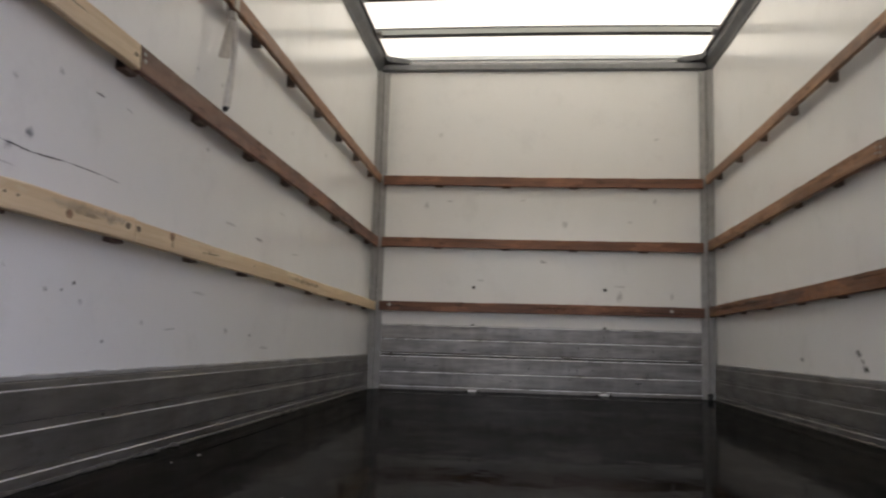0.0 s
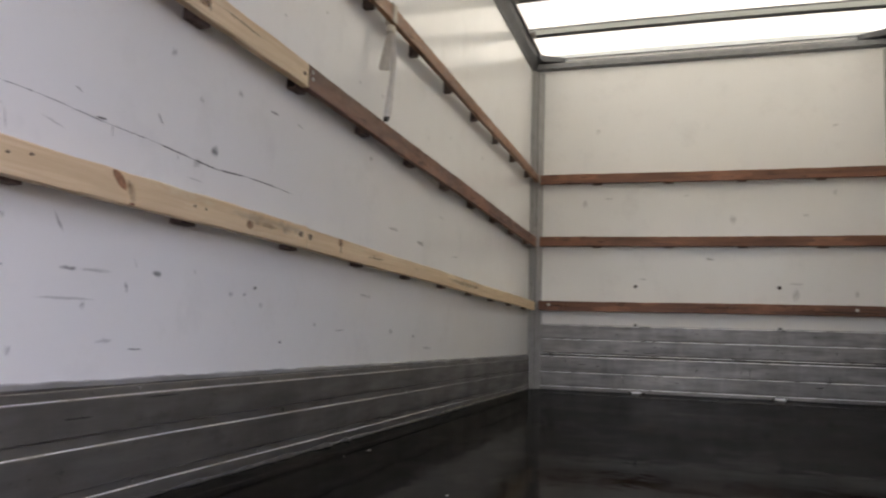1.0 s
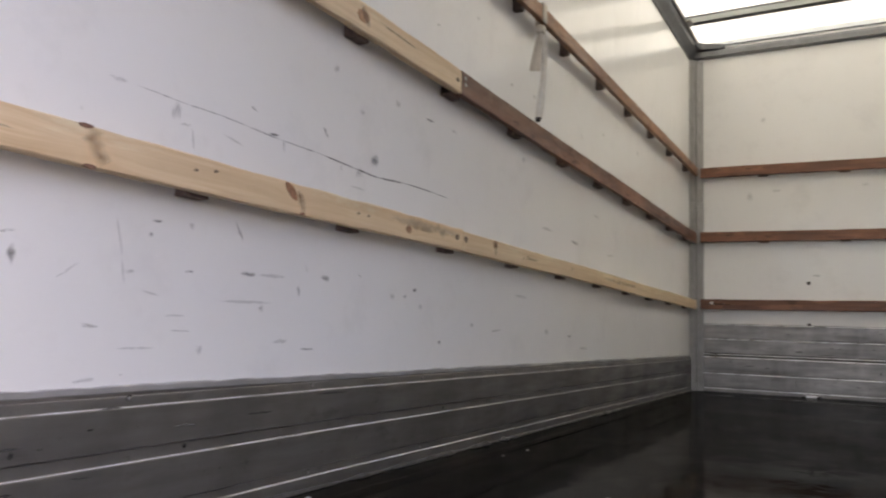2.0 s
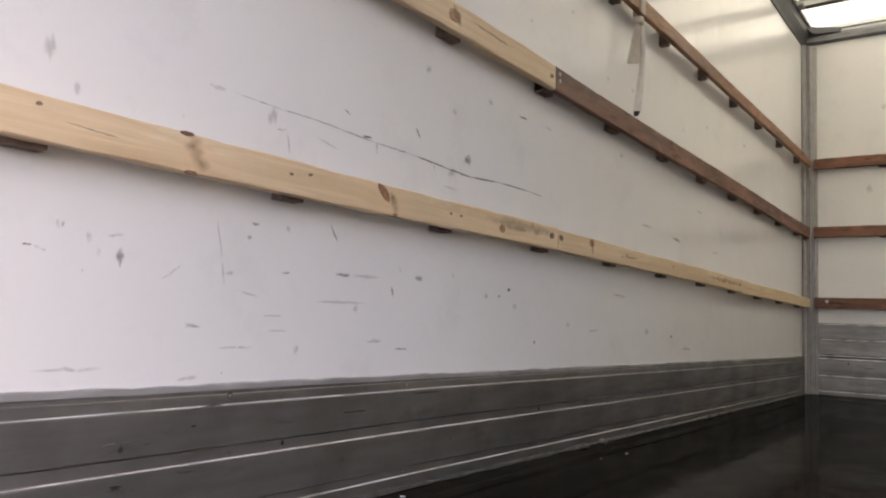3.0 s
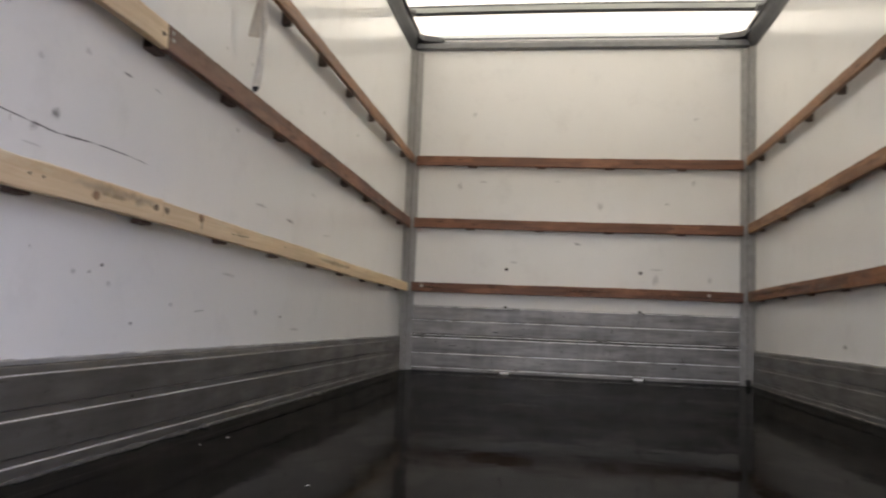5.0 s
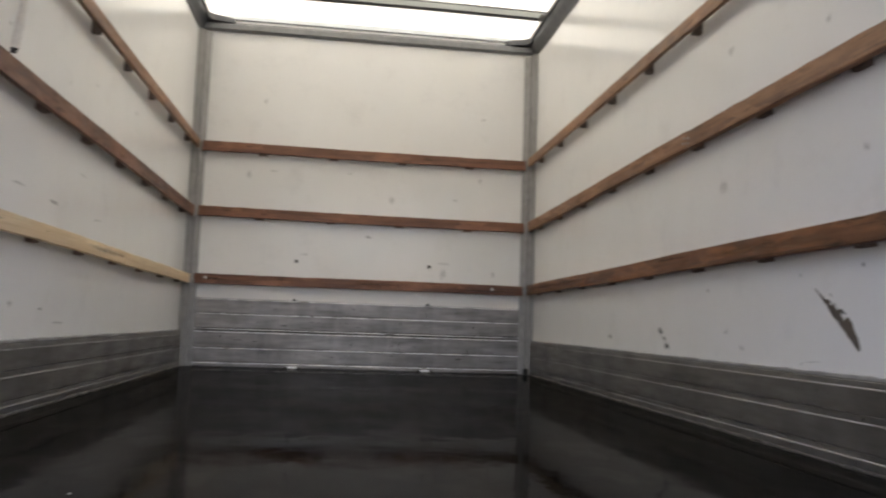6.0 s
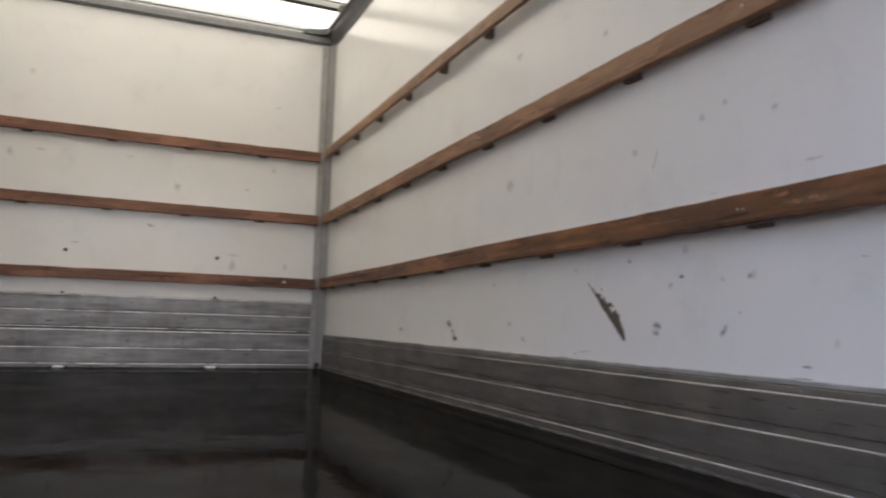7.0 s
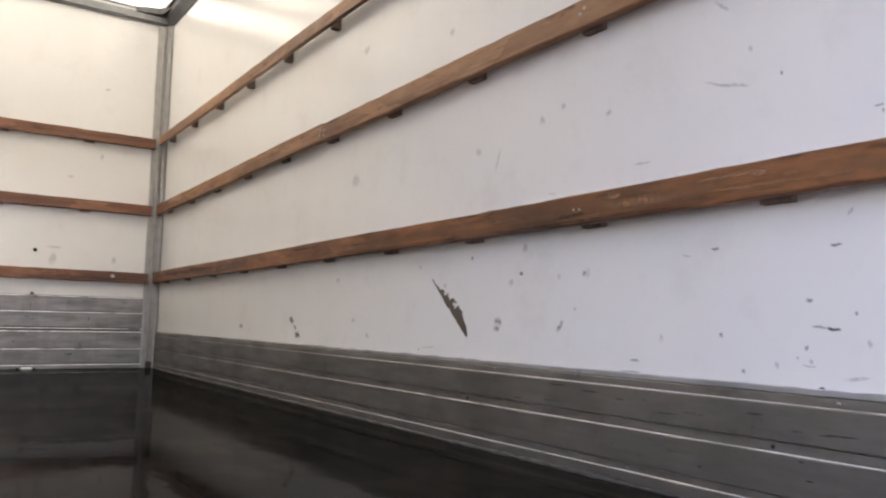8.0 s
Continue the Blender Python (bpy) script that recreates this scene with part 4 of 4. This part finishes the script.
stain("right", low_r_board, 0.0495, OIL_STAIN_SHADE, (2.171, 0.637, 2.093, 0.637, 0.009), (1.560, 0.644, 1.500, 0.646, 0.012), (1.769, 0.625, 1.729, 0.625, 0.0022), (1.727, 0.624, 1.679, 0.622, 0.0022),
      (2.70, 0.640, 2.62, 0.640, 0.006), (6.18, 0.598, 4.70, 0.602, 0.028), (2.30, 0.600, 2.19, 0.602, 0.011), (3.95, 0.622, 3.60, 0.626, 0.010))
stain("right", low_r_board, 0.0494, RUBBED, (2.22, 0.612, 1.74, 0.617, 0.036), (1.72, 0.617, 1.34, 0.622, 0.034), (3.50, 0.610, 2.70, 0.611, 0.026))
# dark strips along the lower edge paint the shaded underside of the rail
stain("right", low_r_board, 0.0495, OIL_STAIN_SHADE, (1.90, 0.5885, 1.10, 0.5930, 0.006), (2.62, 0.5845, 1.86, 0.5890, 0.006), (3.60, 0.5790, 2.58, 0.5850, 0.007))
stain("right", low_r_board, 0.0495, SPLINTER, (1.850, 0.610, 1.648, 0.607, 0.006), (1.648, 0.607, 1.560, 0.611, 0.005), (3.393, 0.606, 3.074, 0.610, 0.012), (2.145, 0.609, 1.930, 0.614, 0.017), (2.576, 0.611, 2.421, 0.616, 0.012), (1.90, 0.633, 1.70, 0.637, 0.006))
stain("back", low_k_board, 0.0495, OIL_STAIN_SHADE, (-0.08, 0.590, 0.26, 0.589, 0.026), (-1.13, 0.588, -0.90, 0.588, 0.016), (0.60, 0.578, 1.10, 0.577, 0.012))

# the long hairline crack
for s0, z0, s1, z1, w in ((1.594, 0.739, 1.699, 0.736, 0.0022), (1.699, 0.736, 1.782, 0.738, 0.0026), (1.782, 0.738, 1.855, 0.735, 0.0028), (1.855, 0.735, 1.955, 0.731, 0.0030), (1.955, 0.731, 2.088, 0.731, 0.0030)):
    scuff("left", s0 - 0.008, z0, s1 + 0.008, z1, w, 0.6)
for s0, z0, s1, z1, w in ((2.088, 0.731, 2.228, 0.724, 0.0036), (2.228, 0.724, 2.327, 0.721, 0.0045), (2.327, 0.721, 2.449, 0.731, 0.0045), (2.449, 0.731, 2.623, 0.733, 0.0036), (2.62, 0.733, 2.69, 0.730, 0.002)):
    scuff("left", s0 - 0.010, z0, s1 + 0.010, z1, w, 0.7)


def gouge():
    """The torn brown streak low on the right panel."""
    go = on_side("right")
    bm = bmesh.new()
    r = random.Random(5)
    rows_ = []
    for i in range(41):
        f = i / 40
        s, z = 2.915 - 0.185 * f, 0.474 - 0.172 * f
        w = 0.003 + 0.040 * max(0.0, math.sin(math.pi * min(1.0, max(0.0, (f - 0.10) / 0.92)) ** 1.25)) ** 0.8
        a = w * (r.uniform(0.35, 1.0) if f < 0.62 else r.uniform(0.75, 0.95))
        b = 0.0015 + 0.0045 * r.random() * math.sin(math.pi * f)
        rows_.append((bm.verts.new(go(s - 0.68 * a, 0.0009, z + 0.73 * a)), bm.verts.new(go(s, 0.0014, z)), bm.verts.new(go(s + 0.68 * b, 0.0009, z - 0.73 * b))))
    for p, q in zip(rows_, rows_[1:]):
        bm.faces.new((p[0], p[1], q[1], q[0]))
        bm.faces.new((p[1], p[2], q[2], q[1]))
    part("gouge", bm, GOUGE, wall_right, "torn brown gouge")


gouge()
scuff("left", 1.255, 0.440, 1.270, 0.440, 0.0032, 0.80)
scuff("left", 1.270, 0.440, 1.291, 0.434, 0.0020, 0.30)
scuff("left", 1.392, 0.435, 1.408, 0.435, 0.0168, 0.45)
scuff("left", 1.362, 0.439, 1.369, 0.439, 0.0083, 0.25)
scuff("left", 1.341, 0.411, 1.345, 0.411, 0.0041, 0.30)
scuff("left", 1.375, 0.464, 1.405, 0.470, 0.0042, 0.25)
scuff("left", 1.470, 0.405, 1.510, 0.433, 0.0022, 0.25)
scuff("left", 1.570, 0.517, 1.587, 0.448, 0.0016, 0.15)
scuff("left", 1.587, 0.448, 1.594, 0.403, 0.0016, 0.30)
scuff("left", 1.592, 0.426, 1.615, 0.428, 0.0055, 0.35)
scuff("left", 1.720, 0.436, 1.743, 0.438, 0.0019, 0.50)
scuff("left", 1.518, 0.340, 1.555, 0.334, 0.0026, 0.35)
scuff("left", 1.279, 0.269, 1.389, 0.270, 0.0048, 0.10)
scuff("left", 1.511, 0.250, 1.555, 0.252, 0.0053, 0.30)
scuff("left", 1.307, 0.474, 1.312, 0.474, 0.0057, 0.50)
scuff("left", 1.638, 0.493, 1.646, 0.493, 0.0066, 0.50)
scuff("left", 1.644, 0.518, 1.662, 0.517, 0.0028, 0.50)
scuff("left", 1.724, 0.520, 1.736, 0.520, 0.0098, 0.25)
scuff("left", 1.586, 0.301, 1.668, 0.301, 0.0023, 0.15)
scuff("left", 1.681, 0.356, 1.729, 0.358, 0.0024, 0.15)
scuff("left", 1.692, 0.331, 1.744, 0.330, 0.0024, 0.15)
scuff("left", 1.626, 0.398, 1.669, 0.389, 0.0032, 0.20)
scuff("left", 1.599, 0.258, 1.602, 0.258, 0.0028, 0.60)
scuff("left", 1.583, 0.239, 1.590, 0.239, 0.0064, 0.70)
scuff("left", 1.300, 0.238, 1.331, 0.238, 0.0020, 0.60)
scuff("left", 1.424, 0.238, 1.454, 0.237, 0.0021, 0.50)
scuff("left", 1.861, 0.778, 1.883, 0.771, 0.0034, 0.60)
scuff("left", 1.918, 0.736, 1.952, 0.738, 0.0048, 0.80)
scuff("left", 1.965, 0.734, 1.967, 0.706, 0.0056, 0.35)
scuff("left", 2.095, 0.796, 2.116, 0.771, 0.0045, 0.45)
scuff("left", 2.234, 0.869, 2.256, 0.869, 0.0129, 0.35)
scuff("left", 2.546, 0.933, 2.595, 0.932, 0.0055, 0.60)
scuff("left", 2.290, 0.760, 2.324, 0.760, 0.0195, 0.45)
scuff("left", 2.169, 0.724, 2.172, 0.707, 0.0039, 0.60)
scuff("left", 2.226, 0.718, 2.258, 0.718, 0.0189, 0.30)
scuff("left", 1.789, 0.705, 1.851, 0.692, 0.0026, 0.30)
scuff("left", 1.686, 0.697, 1.714, 0.700, 0.0025, 0.25)
scuff("left", 1.714, 0.700, 1.723, 0.655, 0.0025, 0.30)
scuff("left", 2.205, 0.680, 2.273, 0.679, 0.0039, 0.20)
scuff("left", 1.838, 0.545, 1.864, 0.506, 0.0039, 0.50)
scuff("left", 1.636, 0.492, 1.643, 0.492, 0.0059, 0.40)
scuff("left", 1.641, 0.517, 1.667, 0.518, 0.0030, 0.30)
scuff("left", 1.533, 0.740, 1.573, 0.738, 0.0053, 0.20)
scuff("left", 2.122, 0.942, 2.146, 0.942, 0.0156, 0.20)
scuff("left", 2.391, 0.934, 2.416, 0.934, 0.0139, 0.25)
scuff("left", 1.488, 0.673, 1.494, 0.673, 0.0057, 0.30)
scuff("left", 1.859, 0.444, 1.907, 0.445, 0.0068, 0.55)
scuff("left", 1.907, 0.445, 1.998, 0.446, 0.0058, 0.40)
scuff("left", 1.802, 0.388, 1.963, 0.391, 0.0044, 0.40)
scuff("left", 1.916, 0.380, 1.932, 0.380, 0.0116, 0.40)
scuff("left", 2.036, 0.433, 2.042, 0.407, 0.0061, 0.50)
scuff("left", 2.113, 0.457, 2.146, 0.453, 0.0089, 0.50)
scuff("left", 2.260, 0.478, 2.265, 0.462, 0.0041, 0.30)
scuff("left", 2.402, 0.429, 2.423, 0.429, 0.0115, 0.40)
scuff("left", 2.513, 0.452, 2.530, 0.452, 0.0090, 0.70)
scuff("left", 1.758, 0.298, 1.774, 0.298, 0.0129, 0.40)
scuff("left", 1.960, 0.311, 2.013, 0.316, 0.0071, 0.35)
scuff("left", 2.052, 0.297, 2.101, 0.296, 0.0049, 0.50)
scuff("left", 2.057, 0.482, 2.065, 0.460, 0.0037, 0.30)
scuff("left", 3.763, 0.734, 3.864, 0.727, 0.0094, 0.50)
scuff("left", 1.664, 0.718, 1.690, 0.718, 0.0212, 0.10)
scuff("left", 1.299, 0.473, 1.307, 0.473, 0.0088, 0.30)
scuff("left", 1.344, 0.460, 1.354, 0.460, 0.0108, 0.25)
scuff("left", 1.307, 0.670, 1.320, 0.670, 0.0146, 0.25)
scuff("left", 1.259, 0.716, 1.280, 0.716, 0.0254, 0.15)
scuff("left", 2.658, 0.313, 2.677, 0.313, 0.0096, 0.40)
scuff("left", 1.520, 0.336, 1.552, 0.333, 0.0039, 0.30)
scuff("left", 3.431, 0.746, 3.560, 0.746, 0.0097, 0.25)
scuff("left", 3.191, 0.476, 3.313, 0.474, 0.0079, 0.15)
scuff("left", 2.858, 0.367, 2.884, 0.367, 0.0123, 0.30)
scuff("left", 3.011, 0.351, 3.096, 0.356, 0.0056, 0.30)
scuff("left", 3.751, 0.342, 3.777, 0.342, 0.0094, 0.80)
scuff("left", 2.662, 0.315, 2.675, 0.315, 0.0065, 0.50)
scuff("left", 2.516, 0.452, 2.531, 0.452, 0.0077, 0.70)
scuff("left", 2.468, 0.432, 2.480, 0.432, 0.0060, 0.50)
scuff("left", 3.484, 0.358, 3.529, 0.358, 0.0174, 0.20)
scuff("left", 3.883, 0.294, 4.008, 0.291, 0.0086, 0.15)
scuff("left", 4.060, 0.888, 4.146, 0.881, 0.0065, 0.30)
scuff("left", 4.267, 0.723, 4.397, 0.735, 0.0068, 0.20)
scuff("left", 2.544, 0.409, 2.568, 0.409, 0.0124, 0.20)
scuff("left", 2.594, 1.226, 2.612, 1.221, 0.0046, 0.60)
scuff("left", 2.846, 1.339, 2.867, 1.339, 0.0101, 0.40)
scuff("left", 2.549, 0.932, 2.598, 0.933, 0.0043, 0.60)
scuff("left", 3.875, 1.214, 3.895, 1.189, 0.0079, 0.40)
scuff("left", 4.181, 1.285, 4.217, 1.285, 0.0123, 0.30)
scuff("left", 3.116, 1.204, 3.141, 1.204, 0.0108, 0.30)
scuff("left", 3.325, 1.222, 3.353, 1.222, 0.0116, 0.30)
scuff("left", 4.790, 1.331, 4.838, 1.331, 0.0142, 0.20)
scuff("left", 3.232, 0.964, 3.267, 0.964, 0.0146, 0.15)
scuff("left", 2.694, 0.941, 2.742, 0.933, 0.0053, 0.15)
scuff("right", 4.645, 0.302, 4.585, 0.302, 0.0219, 0.50)
scuff("right", 4.022, 0.352, 3.972, 0.326, 0.0250, 0.95)
scuff("right", 3.975, 0.316, 3.945, 0.299, 0.0150, 0.75)
scuff("right", 3.962, 0.284, 3.902, 0.270, 0.0250, 0.90)
scuff("right", 3.930, 0.236, 3.886, 0.233, 0.0100, 0.70)
scuff("right", 2.604, 0.349, 2.566, 0.349, 0.0238, 0.50)
scuff("right", 2.606, 0.330, 2.576, 0.330, 0.0187, 0.50)
scuff("right", 3.347, 0.288, 3.307, 0.288, 0.0197, 0.25)
scuff("right", 3.451, 0.344, 3.418, 0.344, 0.0159, 0.15)
scuff("right", 2.993, 0.252, 2.982, 0.259, 0.0049, 0.40)
scuff("right", 2.975, 0.261, 2.888, 0.268, 0.0039, 0.30)
scuff("right", 3.585, 0.493, 3.554, 0.493, 0.0142, 0.20)
scuff("right", 2.997, 0.518, 2.975, 0.518, 0.0118, 0.30)
scuff("right", 2.716, 0.528, 2.698, 0.528, 0.0107, 0.40)
scuff("right", 2.849, 0.460, 2.842, 0.445, 0.0074, 0.50)
scuff("right", 2.845, 0.437, 2.831, 0.418, 0.0065, 0.50)
scuff("right", 2.808, 0.411, 2.779, 0.398, 0.0110, 0.60)
scuff("right", 2.496, 0.475, 2.478, 0.477, 0.0106, 0.80)
scuff("right", 2.349, 0.322, 2.325, 0.356, 0.0129, 0.45)
scuff("right", 2.261, 0.467, 2.246, 0.467, 0.0111, 0.40)
scuff("right", 2.701, 0.836, 2.668, 0.836, 0.0200, 0.40)
scuff("right", 2.611, 0.760, 2.581, 0.836, 0.0064, 0.30)
scuff("right", 2.099, 0.708, 2.042, 0.706, 0.0053, 0.40)
scuff("right", 2.385, 0.677, 2.353, 0.674, 0.0044, 0.30)
scuff("right", 1.907, 0.851, 1.838, 0.825, 0.0051, 0.18)
scuff("right", 1.872, 0.836, 1.794, 0.818, 0.0062, 0.38)
scuff("right", 2.340, 0.893, 2.319, 0.893, 0.0148, 0.40)
scuff("right", 2.185, 0.845, 2.163, 0.845, 0.0167, 0.25)
scuff("right", 1.735, 0.826, 1.728, 0.826, 0.0072, 0.43)
scuff("right", 1.802, 0.893, 1.790, 0.893, 0.0123, 0.10)
scuff("right", 1.564, 0.725, 1.546, 0.726, 0.0045, 0.43)
scuff("right", 1.551, 0.714, 1.546, 0.714, 0.0066, 0.63)
scuff("right", 1.881, 1.015, 1.841, 0.983, 0.0078, 0.23)
scuff("right", 1.648, 0.493, 1.623, 0.493, 0.0045, 0.43)
scuff("right", 1.894, 0.501, 1.871, 0.502, 0.0048, 0.33)
scuff("right", 1.965, 0.493, 1.939, 0.490, 0.0037, 0.30)
scuff("right", 1.614, 0.542, 1.603, 0.557, 0.0055, 0.10)
scuff("right", 1.685, 0.351, 1.654, 0.348, 0.0045, 0.33)
scuff("right", 1.659, 0.347, 1.628, 0.345, 0.0078, 0.58)
scuff("right", 1.694, 0.396, 1.679, 0.398, 0.0067, 0.33)
scuff("right", 1.604, 0.378, 1.602, 0.369, 0.0044, 0.33)
scuff("right", 1.877, 0.329, 1.867, 0.329, 0.0096, 0.33)
scuff("right", 1.587, 0.323, 1.577, 0.323, 0.0109, 0.23)
scuff("right", 1.698, 0.312, 1.689, 0.312, 0.0090, 0.33)
scuff("right", 1.690, 0.288, 1.681, 0.288, 0.0090, 0.23)
scuff("right", 1.715, 0.294, 1.708, 0.292, 0.0057, 0.13)
scuff("right", 1.705, 0.280, 1.674, 0.278, 0.0045, 0.13)
scuff("right", 1.828, 0.262, 1.818, 0.262, 0.0094, 0.33)
scuff("right", 1.632, 0.258, 1.579, 0.266, 0.0055, 0.13)
scuff("right", 2.111, 0.269, 2.080, 0.269, 0.0065, 0.40)
scuff("right", 2.143, 0.2435, 2.072, 0.244, 0.003, 0.35)
scuff("right", 1.674, 0.242, 1.660, 0.243, 0.0045, 0.63)
scuff("right", 2.852, 1.244, 2.821, 1.244, 0.0184, 0.40)
scuff("right", 3.420, 1.345, 3.366, 1.345, 0.0264, 0.40)
scuff("right", 3.487, 0.858, 3.415, 0.858, 0.0344, 0.15)
scuff("right", 2.541, 0.455, 2.517, 0.455, 0.0154, 0.15)
scuff("right", 2.290, 0.382, 2.278, 0.382, 0.0084, 0.30)
scuff("right", 2.349, 0.463, 2.332, 0.463, 0.0115, 0.30)
scuff("right", 2.029, 0.318, 2.014, 0.318, 0.0127, 0.15)
scuff("right", 1.758, 0.280, 1.747, 0.280, 0.0115, 0.10)
scuff("right", 2.486, 0.542, 2.458, 0.542, 0.0181, 0.10)
scuff("right", 2.422, 0.873, 2.396, 0.873, 0.0182, 0.15)
scuff("right", 2.253, 0.472, 2.231, 0.472, 0.0166, 0.20)
scuff("back", -0.745, 1.858, -0.712, 1.858, 0.0336, 0.35)
scuff("back", 0.803, 1.811, 0.847, 1.831, 0.0140, 0.40)
scuff("back", -0.838, 1.323, -0.796, 1.323, 0.0412, 0.40)
scuff("back", -0.678, 1.361, -0.616, 1.358, 0.0123, 0.40)
scuff("back", -0.143, 1.367, -0.103, 1.371, 0.0123, 0.30)
scuff("back", 0.156, 1.194, 0.204, 1.194, 0.0490, 0.30)
scuff("back", 0.616, 1.216, 0.655, 1.220, 0.0165, 0.40)
scuff("back", 0.003, 0.936, 0.055, 0.916, 0.0162, 0.60)
scuff("back", -0.444, 0.782, -0.383, 0.787, 0.0121, 0.35)
scuff("back", 0.537, 0.683, 0.592, 0.683, 0.0569, 0.30)
scuff("back", 0.909, 0.698, 0.940, 0.698, 0.0329, 0.20)
scuff("back", 0.797, 1.368, 0.828, 1.368, 0.0332, 0.20)
scuff("back", 0.057, 1.492, 0.118, 1.489, 0.0123, 0.20)
scuff("back", 0.518, 0.761, 0.615, 0.759, 0.0122, 0.15)
